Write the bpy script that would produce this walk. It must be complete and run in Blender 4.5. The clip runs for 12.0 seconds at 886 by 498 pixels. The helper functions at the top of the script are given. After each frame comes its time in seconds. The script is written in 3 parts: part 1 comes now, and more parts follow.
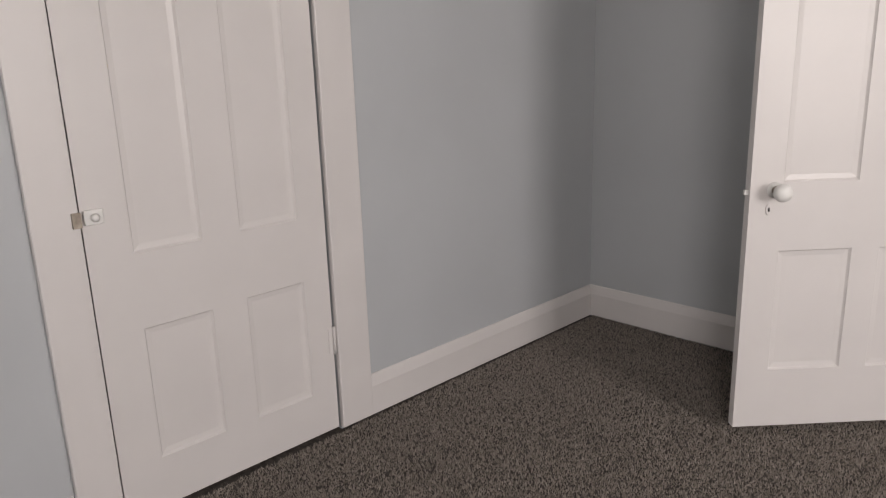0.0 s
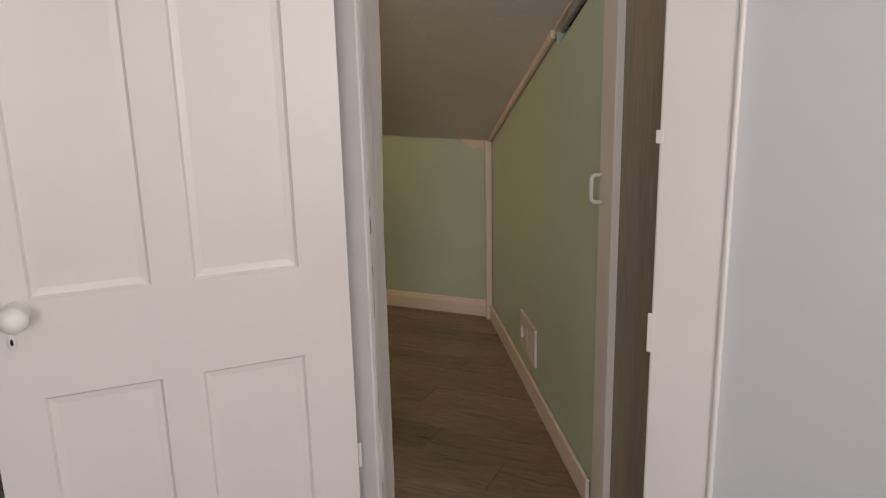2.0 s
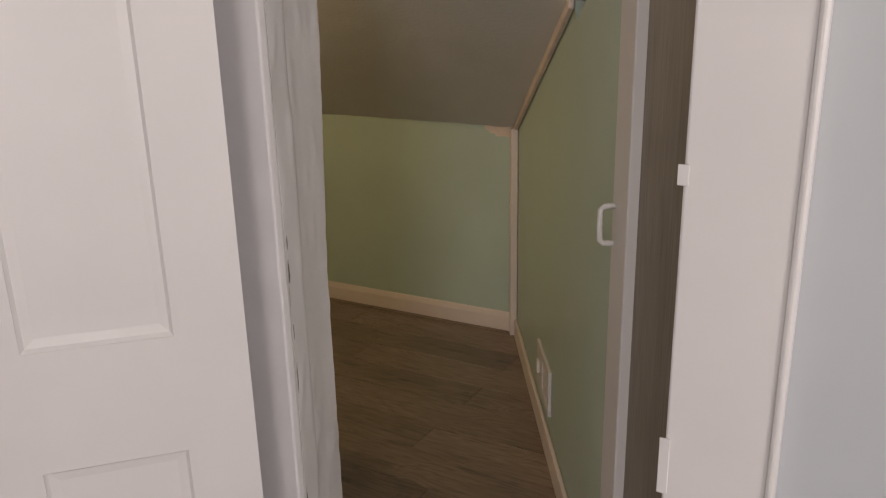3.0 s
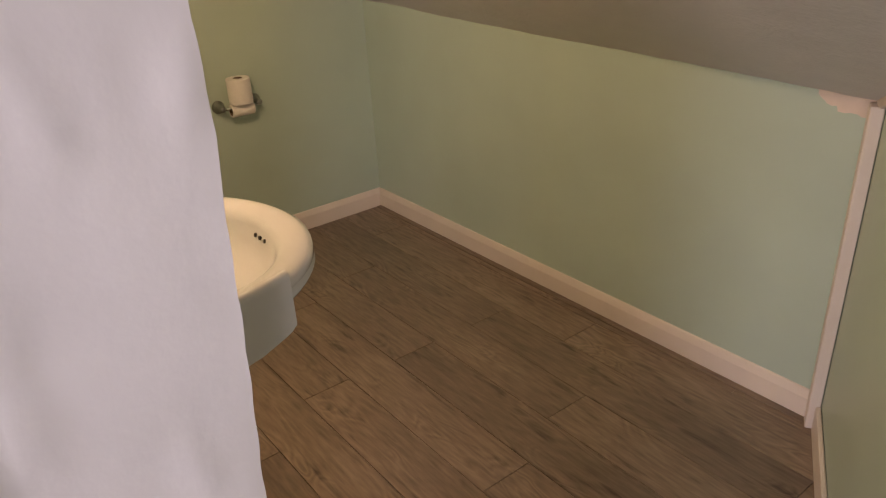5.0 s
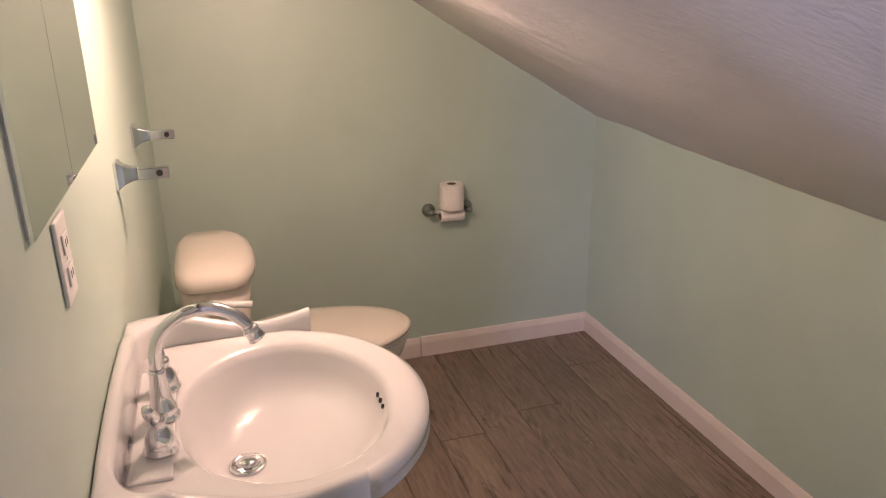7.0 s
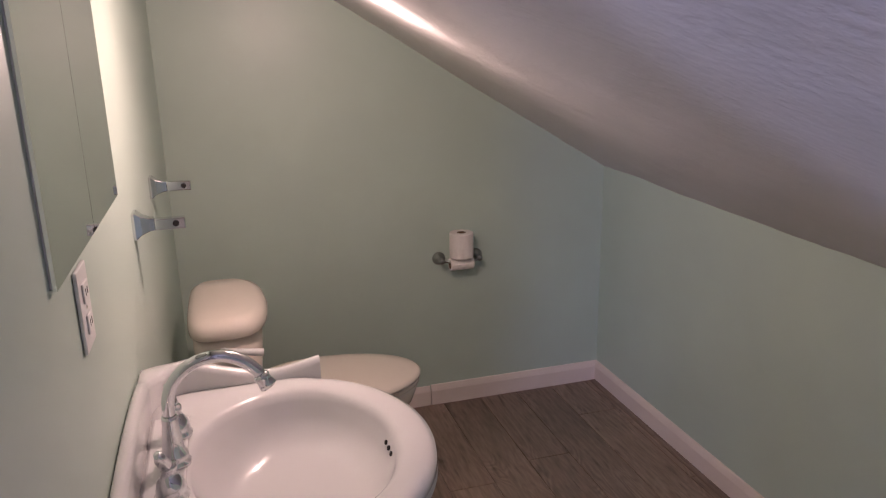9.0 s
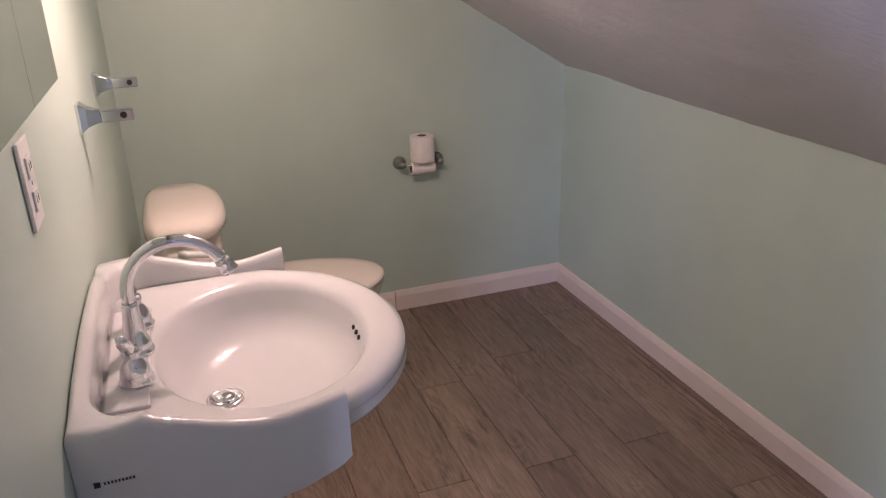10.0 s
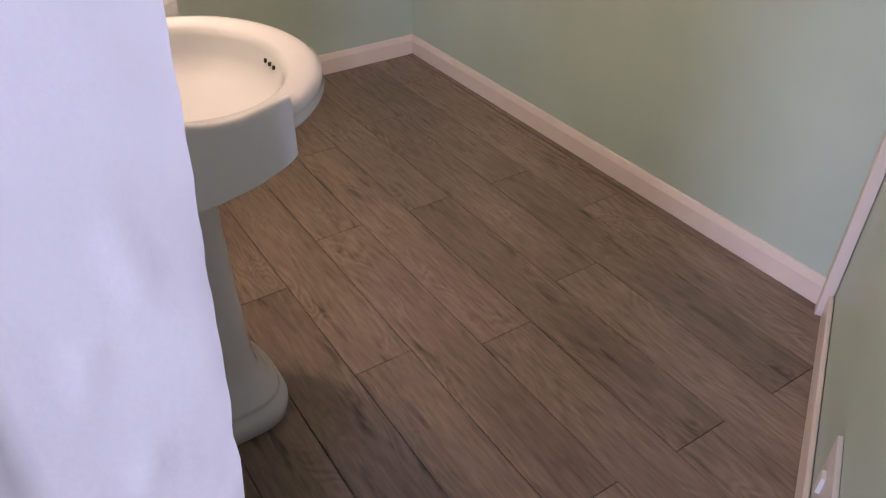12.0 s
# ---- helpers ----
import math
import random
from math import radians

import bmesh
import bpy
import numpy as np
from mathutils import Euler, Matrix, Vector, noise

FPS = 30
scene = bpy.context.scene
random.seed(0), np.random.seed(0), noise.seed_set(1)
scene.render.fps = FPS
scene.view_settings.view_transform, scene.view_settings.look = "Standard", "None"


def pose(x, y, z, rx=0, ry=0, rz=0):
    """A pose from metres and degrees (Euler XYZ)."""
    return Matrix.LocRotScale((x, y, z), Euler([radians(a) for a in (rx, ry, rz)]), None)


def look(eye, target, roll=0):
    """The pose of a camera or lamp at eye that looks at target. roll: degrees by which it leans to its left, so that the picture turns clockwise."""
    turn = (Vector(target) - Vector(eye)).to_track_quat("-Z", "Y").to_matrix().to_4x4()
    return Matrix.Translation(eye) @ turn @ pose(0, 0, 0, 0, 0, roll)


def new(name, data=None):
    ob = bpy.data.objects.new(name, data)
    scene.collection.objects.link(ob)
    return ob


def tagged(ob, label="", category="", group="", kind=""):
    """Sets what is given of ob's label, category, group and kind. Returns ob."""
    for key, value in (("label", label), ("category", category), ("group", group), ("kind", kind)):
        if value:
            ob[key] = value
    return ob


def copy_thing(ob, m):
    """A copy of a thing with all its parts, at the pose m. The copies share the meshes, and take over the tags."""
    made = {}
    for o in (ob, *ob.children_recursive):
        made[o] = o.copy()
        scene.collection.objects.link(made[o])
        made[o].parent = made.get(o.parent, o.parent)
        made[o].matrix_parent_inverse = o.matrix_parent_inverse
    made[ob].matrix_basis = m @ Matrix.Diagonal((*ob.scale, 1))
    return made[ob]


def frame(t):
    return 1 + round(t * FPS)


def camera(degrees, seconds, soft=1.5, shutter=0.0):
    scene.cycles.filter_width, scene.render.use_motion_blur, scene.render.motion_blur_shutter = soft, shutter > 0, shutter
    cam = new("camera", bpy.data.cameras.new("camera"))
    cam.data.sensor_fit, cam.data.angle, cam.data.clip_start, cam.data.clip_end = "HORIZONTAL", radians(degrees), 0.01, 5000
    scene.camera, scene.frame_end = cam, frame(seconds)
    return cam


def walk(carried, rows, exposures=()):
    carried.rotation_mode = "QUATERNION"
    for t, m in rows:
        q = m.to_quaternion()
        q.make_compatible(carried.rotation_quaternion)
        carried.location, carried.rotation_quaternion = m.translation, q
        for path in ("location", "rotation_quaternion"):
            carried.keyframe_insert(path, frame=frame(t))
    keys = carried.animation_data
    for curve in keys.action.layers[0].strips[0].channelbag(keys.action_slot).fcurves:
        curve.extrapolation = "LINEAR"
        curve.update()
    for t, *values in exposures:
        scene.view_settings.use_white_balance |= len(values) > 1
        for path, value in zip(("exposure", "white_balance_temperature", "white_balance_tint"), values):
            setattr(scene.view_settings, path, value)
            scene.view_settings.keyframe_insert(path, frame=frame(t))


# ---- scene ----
cam = camera(61.5, 12.0, soft=1.2)

PATH = [
    (0, (1.994, -2.996, 1.284), (0.62, -1.635, 0.774), -1.8),
    (0.5, (2.24, -2.627, 1.301), (1.06, -1.096, 0.79), -2.1),
    (1, (2.466, -2.322, 1.3), (1.502, -0.638, 0.815), -2.1),
    (1.5, (2.525, -1.979, 1.309), (1.701, -0.216, 0.848), -1.8),
    (2, (2.52, -1.627, 1.313), (1.724, 0.146, 0.841), -1.3),
    (2.5, (2.509, -1.309, 1.318), (1.676, 0.439, 0.816), -1.1),
    (4.3, (2.212, -0.217, 1.44), (0.936, 1.115, 0.671), -1.8),
    (4.5, (2.064, -0.093, 1.44), (0.766, 1.194, 0.63), -1.6),
    (5, (1.921, 0.091, 1.472), (0.483, 1.162, 0.587), -3.2),
    (5.5, (1.852, 0.264, 1.464), (0.285, 1.138, 0.58), -3.0),
    (6, (1.807, 0.345, 1.462), (0.138, 1.045, 0.611), -2.6),
    (6.5, (1.766, 0.376, 1.51), (0.02, 0.976, 0.742), -1.8),
    (7, (1.748, 0.384, 1.542), (-0.053, 0.943, 0.876), -0.9),
    (9, (1.778, 0.383, 1.554), (-0.069, 0.925, 1.01), -1.2),
    (9.5, (1.764, 0.379, 1.519), (-0.045, 0.953, 0.89), -1.3),
    (10, (1.774, 0.374, 1.476), (0.023, 0.992, 0.732), -1.6),
    (10.5, (1.784, 0.355, 1.444), (0.133, 1.074, 0.573), -1.2),
    (11, (1.808, 0.283, 1.42), (0.296, 1.133, 0.423), -0.8),
    (11.5, (1.847, 0.193, 1.415), (0.468, 1.124, 0.304), -0.1),
    (12, (1.927, 0.14, 1.415), (0.591, 1.027, 0.224), 0.4),
]
# stops, kelvin and tint: the film warms in the bathroom, then its white balance settles cooler
EXPOSURES = [(0, 0.0, 7600, 21), (1.5, -0.12, 7650, 21), (2.5, -0.28, 7700, 22), (4.3, 0.2, 7200, 29), (5.0, 0.6, 7200, 33), (5.5, 0.8, 8800, 34), (6.0, 1.0, 8000, 38), (6.5, 0.95, 6100, 48), (7.2, 0.95, 5800, 48), (9.0, 0.40, 5300, 50), (9.5, 0.55, 5300, 50), (10.5, 0.98, 5300, 49), (11.0, 1.1, 5350, 49), (12.0, 1.0, 5600, 40)]
walk(cam, [(t, look(eye, target, roll)) for t, eye, target, roll in PATH], EXPOSURES)

# ---- world, lights ----
world = bpy.data.worlds.new("sky")
scene.world = world
world.use_nodes = True
wn = world.node_tree.nodes
sky = wn.new("ShaderNodeTexSky")
sky.sky_type = "NISHITA"
sky.sun_disc = False
sky.sun_elevation = radians(35)
sky.sun_rotation = radians(200)
world.node_tree.links.new(sky.outputs[0], wn["Background"].inputs[0])
wn["Background"].inputs[1].default_value = 0.12


def area_lamp(name, eye, target, w, h, power, colour):
    d = bpy.data.lights.new(name, "AREA")
    d.shape, d.size, d.size_y, d.energy, d.color = "RECTANGLE", w, h, power, colour
    ob = new(name, d)
    ob.matrix_world = look(eye, target)
    return ob


# daylight in the openings of the two bedroom windows
area_lamp("window_daylight_east", (4.77, -1.75, 1.5), (0, -1.75, 1.3), 1.0, 1.3, 60, (0.885, 0.95, 1.0))
area_lamp("window_daylight_south", (3.6, -4.57, 1.5), (2.2, 0, 0.9), 1.2, 1.3, 62, (0.885, 0.95, 1.0))
# the bathroom's one warm lamp, close under the slanting ceiling
LAMP = (0.14, 0.64, 1.678)
bulb_light = bpy.data.lights.new("ceiling_bulb_light", "POINT")
bulb_light.energy, bulb_light.color, bulb_light.shadow_soft_size = 13.8, (1.0, 0.74, 0.41), 0.03
bo = new("ceiling_bulb_light", bulb_light)
bo.location = (LAMP[0], LAMP[1], LAMP[2] - 0.043)

# ---- materials ----


def mat(name, colour, rough=0.5, metal=0.0, var=0.06, scale=6.0, bump=0.0, bump_scale=80.0, bump_dist=0.002, spec=0.5, coat=0.0, fine=0.0):
    m = bpy.data.materials.new(name)
    m.use_nodes = True
    nt = m.node_tree
    n, ln = nt.nodes, nt.links
    b = n["Principled BSDF"]
    b.inputs["Roughness"].default_value = rough
    b.inputs["Metallic"].default_value = metal
    b.inputs["Specular IOR Level"].default_value = spec
    b.inputs["Coat Weight"].default_value = coat
    tc = n.new("ShaderNodeTexCoord")
    no = n.new("ShaderNodeTexNoise")
    no.inputs["Scale"].default_value = scale
    no.inputs["Detail"].default_value = 6
    ln.new(tc.outputs["Object"], no.inputs["Vector"])
    ramp = n.new("ShaderNodeValToRGB")
    c = colour
    ramp.color_ramp.elements[0].color = (c[0] * (1 - var), c[1] * (1 - var), c[2] * (1 - var), 1)
    ramp.color_ramp.elements[1].color = (min(1, c[0] * (1 + var)), min(1, c[1] * (1 + var)), min(1, c[2] * (1 + var)), 1)
    ramp.color_ramp.elements[0].position, ramp.color_ramp.elements[1].position = 0.3, 0.7
    ln.new(no.outputs["Fac"], ramp.inputs[0])
    ln.new(ramp.outputs[0], b.inputs["Base Color"])
    rr = n.new("ShaderNodeMapRange")
    rr.inputs["To Min"].default_value, rr.inputs["To Max"].default_value = rough * 0.85, min(1.0, rough * 1.15)
    ln.new(no.outputs["Fac"], rr.inputs["Value"])
    ln.new(rr.outputs[0], b.inputs["Roughness"])
    if bump:
        n2 = n.new("ShaderNodeTexNoise")
        n2.inputs["Scale"].default_value = bump_scale
        n2.inputs["Detail"].default_value = 4
        ln.new(tc.outputs["Object"], n2.inputs["Vector"])
        bp = n.new("ShaderNodeBump")
        bp.inputs["Strength"].default_value = bump
        bp.inputs["Distance"].default_value = bump_dist
        ln.new(n2.outputs["Fac"], bp.inputs["Height"])
        ln.new(bp.outputs[0], b.inputs["Normal"])
    return m


def wood_mat(name, dark, light, rough, along, stretch, rand=0.35, bump=0.25, figure_len=2.2):
    """Wood with grain along one axis of the object, shifted by the object's random number."""
    m = bpy.data.materials.new(name)
    m.use_nodes = True
    nt = m.node_tree
    n, ln = nt.nodes, nt.links
    b = n["Principled BSDF"]
    tc, oi = n.new("ShaderNodeTexCoord"), n.new("ShaderNodeObjectInfo")
    off = n.new("ShaderNodeVectorMath")
    off.operation = "SCALE"
    off.inputs[0].default_value = (37.0, 19.0, 53.0)
    ln.new(oi.outputs["Random"], off.inputs["Scale"])
    def noise_node(across, lengthwise, detail, distortion=0.0):
        q = n.new("ShaderNodeMapping")
        w = [across, across, across]
        w[along] = lengthwise
        q.inputs["Scale"].default_value = w
        ln.new(off.outputs[0], q.inputs["Location"])
        ln.new(tc.outputs["Object"], q.inputs["Vector"])
        t = n.new("ShaderNodeTexNoise")
        t.inputs["Scale"].default_value, t.inputs["Detail"].default_value, t.inputs["Distortion"].default_value = 1.0, detail, distortion
        ln.new(q.outputs[0], t.inputs["Vector"])
        return t.outputs["Fac"]

    def calc(op, a, b2, c2=None):
        t = n.new("ShaderNodeMath")
        t.operation = op
        for k, v in enumerate((a, b2, c2)):
            if v is None:
                continue
            if isinstance(v, (int, float)):
                t.inputs[k].default_value = v
            else:
                ln.new(v, t.inputs[k])
        return t.outputs[0]

    # cathedral figure that comes and goes, patches, fine fibres, sparse dark flecks
    fig = calc("PINGPONG", calc("MULTIPLY", noise_node(stretch * 1.5, figure_len, 2, 0.9), 13.0), 0.5)
    where = n.new("ShaderNodeMapRange")
    where.inputs["From Min"].default_value, where.inputs["From Max"].default_value = 0.46, 0.62
    ln.new(noise_node(stretch * 1.6, figure_len * 0.9, 2), where.inputs["Value"])
    patch = noise_node(stretch * 0.9, 1.5, 3)
    fibre = noise_node(stretch * 18, 12.0, 5)
    fleck = n.new("ShaderNodeMapRange")
    fleck.inputs["From Min"].default_value, fleck.inputs["From Max"].default_value = 0.60, 0.72
    ln.new(noise_node(stretch * 7, 5.0, 3), fleck.inputs["Value"])
    figure = calc("MULTIPLY", calc("SUBTRACT", fig, 0.25), where.outputs[0])
    base_v = calc("MULTIPLY_ADD", calc("SUBTRACT", patch, 0.5), 0.5, 0.52)
    v1 = calc("MULTIPLY_ADD", figure, 0.36, base_v)
    v2 = calc("MULTIPLY_ADD", calc("SUBTRACT", fibre, 0.5), 0.5, v1)
    total = calc("MULTIPLY_ADD", fleck.outputs[0], -0.2, v2)
    ramp = n.new("ShaderNodeValToRGB")
    e = ramp.color_ramp.elements
    e[0].position, e[0].color = 0.22, (*dark, 1)
    e[1].position, e[1].color = 0.85, (*light, 1)
    mid = e.new(0.5)
    mid.color = (*[0.55 * a + 0.45 * c for a, c in zip(dark, light)], 1)
    ln.new(total, ramp.inputs[0])
    hs = n.new("ShaderNodeHueSaturation")
    vr = n.new("ShaderNodeMapRange")
    vr.inputs["To Min"].default_value, vr.inputs["To Max"].default_value = 1 - rand, 1 + rand
    ln.new(oi.outputs["Random"], vr.inputs["Value"])
    ln.new(vr.outputs[0], hs.inputs["Value"])
    ln.new(ramp.outputs[0], hs.inputs["Color"])
    ln.new(hs.outputs[0], b.inputs["Base Color"])
    b.inputs["Roughness"].default_value = rough
    bp = n.new("ShaderNodeBump")
    bp.inputs["Strength"].default_value, bp.inputs["Distance"].default_value = bump, 0.001
    ln.new(v2, bp.inputs["Height"])
    ln.new(bp.outputs[0], b.inputs["Normal"])
    return m


M_GREY = mat("blue_grey_wall_paint", (0.485, 0.505, 0.52), 0.55, var=0.035, scale=2.0, bump=0.15, bump_scale=120, bump_dist=0.001)
M_GREEN = mat("mint_green_wall_paint", (0.485, 0.592, 0.512), 0.40, var=0.04, scale=2.5, bump=0.12, bump_scale=60, bump_dist=0.001)
M_CEIL = mat("white_ceiling_plaster", (0.70, 0.67, 0.655), 0.56, var=0.03, scale=3.0, bump=0.6, bump_scale=75, bump_dist=0.004, spec=0.28)
M_CEILB = mat("bedroom_ceiling_paint", (0.75, 0.74, 0.72), 0.8, var=0.02)
M_WHITE = mat("white_gloss_trim_paint", (0.70, 0.67, 0.655), 0.38, var=0.02, scale=5, bump=0.1, bump_scale=40, bump_dist=0.001)
M_OLD = mat("old_chipped_white_paint", (0.68, 0.655, 0.655), 0.4, var=0.04, scale=9, bump=0.35, bump_scale=30, bump_dist=0.003)
M_CREAM = mat("cream_baseboard_paint", (0.80, 0.70, 0.64), 0.35, var=0.03, scale=8)
M_BARE = mat("bare_pinkish_trim_wood", (0.74, 0.61, 0.53), 0.5, var=0.12, scale=10, bump=0.1)
M_CARPET = mat("grey_brown_carpet_backing", (0.10, 0.088, 0.08), 0.95, var=0.3, scale=60, bump=1.0, bump_scale=160, bump_dist=0.01, spec=0.1)
M_PORC = mat("white_glazed_porcelain", (0.63, 0.63, 0.625), 0.04, var=0.01, scale=4, coat=0.3)
M_BISC = mat("biscuit_glazed_porcelain", (0.74, 0.67, 0.58), 0.12, var=0.01, scale=4)
M_CHROME = mat("polished_chrome", (0.72, 0.73, 0.75), 0.07, metal=1.0, var=0.02)
M_MIRROR = mat("silver_mirror", (0.82, 0.86, 0.84), 0.01, metal=1.0, var=0.005)
M_DARK = mat("dark_void", (0.015, 0.013, 0.012), 0.9)
M_BLACK = mat("black_braided_hose", (0.03, 0.03, 0.035), 0.45, var=0.4, scale=300, bump=0.5, bump_scale=300)
M_PLAST = mat("white_plastic", (0.78, 0.77, 0.75), 0.35, var=0.02)
M_PVC = mat("white_plastic_drain_pipe", (0.72, 0.71, 0.70), 0.4, var=0.03)
M_PAPER = mat("white_toilet_paper", (0.85, 0.80, 0.77), 0.95, var=0.03, scale=60, bump=0.3, bump_scale=200)
M_CARD = mat("brown_cardboard_tube", (0.18, 0.12, 0.08), 0.9)
M_PEWTER = mat("greenish_pewter_metal", (0.30, 0.32, 0.30), 0.38, metal=0.8, var=0.1, scale=40)
M_BRASS = mat("tarnished_metal", (0.35, 0.30, 0.25), 0.45, metal=0.8, var=0.25, scale=60)
M_CHIP = mat("bare_old_wood_in_chips", (0.20, 0.17, 0.145), 0.8, var=0.3, scale=90)
M_INK = mat("dark_blue_ink", (0.02, 0.022, 0.04), 0.4)
M_PLANK = wood_mat("weathered_brown_vinyl_plank", (0.078, 0.052, 0.037), (0.39, 0.288, 0.216), 0.36, 0, 5.0, rand=0.12)
M_PANEL = wood_mat("grey_wood_grain_panel", (0.16, 0.135, 0.11), (0.33, 0.29, 0.25), 0.55, 2, 9.0, rand=0.0, bump=0.15, figure_len=0.7)
M_PILE = bpy.data.materials.new("carpet_pile")
M_PILE.use_nodes = True
pn, pl = M_PILE.node_tree.nodes, M_PILE.node_tree.links
pg, pr = pn.new("ShaderNodeNewGeometry"), pn.new("ShaderNodeValToRGB")
pr.color_ramp.elements[0].color, pr.color_ramp.elements[1].color = (0.18, 0.157, 0.137, 1), (0.37, 0.325, 0.29, 1)
pl.new(pg.outputs["Random Per Island"], pr.inputs[0])
pl.new(pr.outputs[0], pn["Principled BSDF"].inputs["Base Color"])
pn["Principled BSDF"].inputs["Roughness"].default_value = 0.95
pn["Principled BSDF"].inputs["Specular IOR Level"].default_value = 0.1

# ---- mesh helpers ----


def link_mesh(name, bm, material, parent=None, label="", smooth=False, bevel=0.0, m=None):
    me = bpy.data.meshes.new(name)
    bmesh.ops.recalc_face_normals(bm, faces=bm.faces)
    bm.to_mesh(me)
    bm.free()
    for k in (material if isinstance(material, (list, tuple)) else [material]):
        me.materials.append(k)
    if smooth:
        for p in me.polygons:
            p.use_smooth = True
    ob = new(name, me)
    if m is not None:
        ob.matrix_basis = m
    if parent is not None:
        ob.parent = parent
    if bevel:
        bv = ob.modifiers.new("bevel", "BEVEL")
        bv.width, bv.segments, bv.limit_method, bv.angle_limit = bevel, 2, "ANGLE", radians(40)
        bv.harden_normals = False
    if label:
        ob["label"] = label
    return ob


def part(name, bm, material, parent, label="", smooth=False, bevel=0.0):
    return link_mesh(name, bm, material, parent, label, smooth, bevel)


def thing(name, label, category, at=(0, 0, 0), group="", kind="", m=None):
    e = new(name)
    e.empty_display_size = 0.05
    e.matrix_basis = m if m is not None else pose(*at)
    return tagged(e, label, category, group, kind)


def add_box(bm, x0, x1, y0, y1, z0, z1):
    vs = [bm.verts.new(p) for p in ((x0, y0, z0), (x1, y0, z0), (x1, y1, z0), (x0, y1, z0), (x0, y0, z1), (x1, y0, z1), (x1, y1, z1), (x0, y1, z1))]
    for f in ((0, 3, 2, 1), (4, 5, 6, 7), (0, 1, 5, 4), (1, 2, 6, 5), (2, 3, 7, 6), (3, 0, 4, 7)):
        bm.faces.new([vs[i] for i in f])


def box(x0, x1, y0, y1, z0, z1):
    bm = bmesh.new()
    add_box(bm, x0, x1, y0, y1, z0, z1)
    return bm


def add_prism(bm, pts, axis, a, b):
    """A polygon, given in the two other axes, drawn out along one axis from a to b."""
    def put(p, v):
        q = list(p)
        q.insert(axis, v)
        return bm.verts.new(q)
    lo, hi = [put(p, a) for p in pts], [put(p, b) for p in pts]
    bm.faces.new(lo)
    bm.faces.new(hi[::-1])
    for i in range(len(pts)):
        j = (i + 1) % len(pts)
        bm.faces.new((lo[i], lo[j], hi[j], hi[i]))


def prism(pts, axis, a, b):
    bm = bmesh.new()
    add_prism(bm, pts, axis, a, b)
    return bm


def add_rings(bm, rings, close_first=True, close_last=True):
    """Joins rings of points, all of one length, into a skin."""
    vv = [[bm.verts.new(p) for p in r] for r in rings]
    n = len(rings[0])
    for r0, r1 in zip(vv, vv[1:]):
        for i in range(n):
            j = (i + 1) % n
            bm.faces.new((r0[i], r0[j], r1[j], r1[i]))
    if close_first:
        bm.faces.new(vv[0][::-1])
    if close_last:
        bm.faces.new(vv[-1])


def lathe(profile, m=None, n=28, sx=1.0, sy=1.0):
    bm = bmesh.new()
    rings = []
    for r, z in profile:
        rings.append([(r * sx * math.cos(2 * math.pi * i / n), r * sy * math.sin(2 * math.pi * i / n), z) for i in range(n)])
    add_rings(bm, rings)
    if m is not None:
        bm.transform(m)
    return bm


def tube(points, radii, n=14):
    bm = bmesh.new()
    pts = [Vector(p) for p in points]
    if not isinstance(radii, (list, tuple)):
        radii = [radii] * len(pts)
    rings, up = [], Vector((0.123, 0.3, 1)).normalized()
    side = None
    for i, p in enumerate(pts):
        d = (pts[min(i + 1, len(pts) - 1)] - pts[max(i - 1, 0)]).normalized()
        side = (up.cross(d) if side is None else side - d * side.dot(d)).normalized()
        other = d.cross(side)
        rings.append([p + radii[i] * (math.cos(2 * math.pi * k / n) * side + math.sin(2 * math.pi * k / n) * other) for k in range(n)])
    add_rings(bm, rings)
    return bm


def structure(name, bm, material, label, category, **kw):
    ob = link_mesh(name, bm, material, **kw)
    return tagged(ob, label, category, kind="structure")


# ---- plan ----
X_CLOSET, X_EAST, Y_SOUTH, Z_BED = 0.0, 4.8, -4.6, 2.45
DOOR_L, DOOR_R, DOOR_TOP = 1.588, 2.298, 2.0
Y_SINK, Y_KNEE, X_TOILET = 0.178, 1.967, -1.106
A = Vector((1.186, Y_KNEE, 0))
B = Vector((2.316, 0.0, 0))
DIR = (B - A).normalized()
DIAG_LEN = (B - A).length
# frame of the slanting partition: s along, d out into the bathroom, z up
INTO = Vector((DIR.y, -DIR.x, 0))
DIAG = Matrix(((DIR.x, INTO.x, 0, A.x), (DIR.y, INTO.y, 0, A.y), (0, 0, 1, 0), (0, 0, 0, 1)))


def slope_z(x, y):
    """Height of the bathroom's slanting plaster ceiling."""
    xd = A.x + (Y_KNEE - y) * (B.x - A.x) / Y_KNEE
    u = max(0.0, min(1.0, (x - X_TOILET) / (xd - X_TOILET)))
    run = Y_KNEE - y
    z = (1.005 + 0.61 * run) * (1 - u) + (0.952 + 0.409 * run) * u
    if y < 0.55:
        z += (0.55 - y) * 1.3 * min(1.0, u * 3)
    return z


# ---- setting ----
bm = box(X_CLOSET - 0.15, X_EAST + 0.15, Y_SOUTH - 0.15, 0.02, -0.12, -0.012)
structure("floor_bedroom", bm, M_CARPET, "grey-brown cut pile carpet floor of the bedroom", "carpet")
bm = box(X_TOILET - 0.1, B.x + 0.4, 0.02, Y_KNEE + 0.1, -0.12, -0.004)
floor_bath = structure("floor_bathroom", bm, M_DARK, "weathered brown vinyl plank floor of the bathroom", "floor")

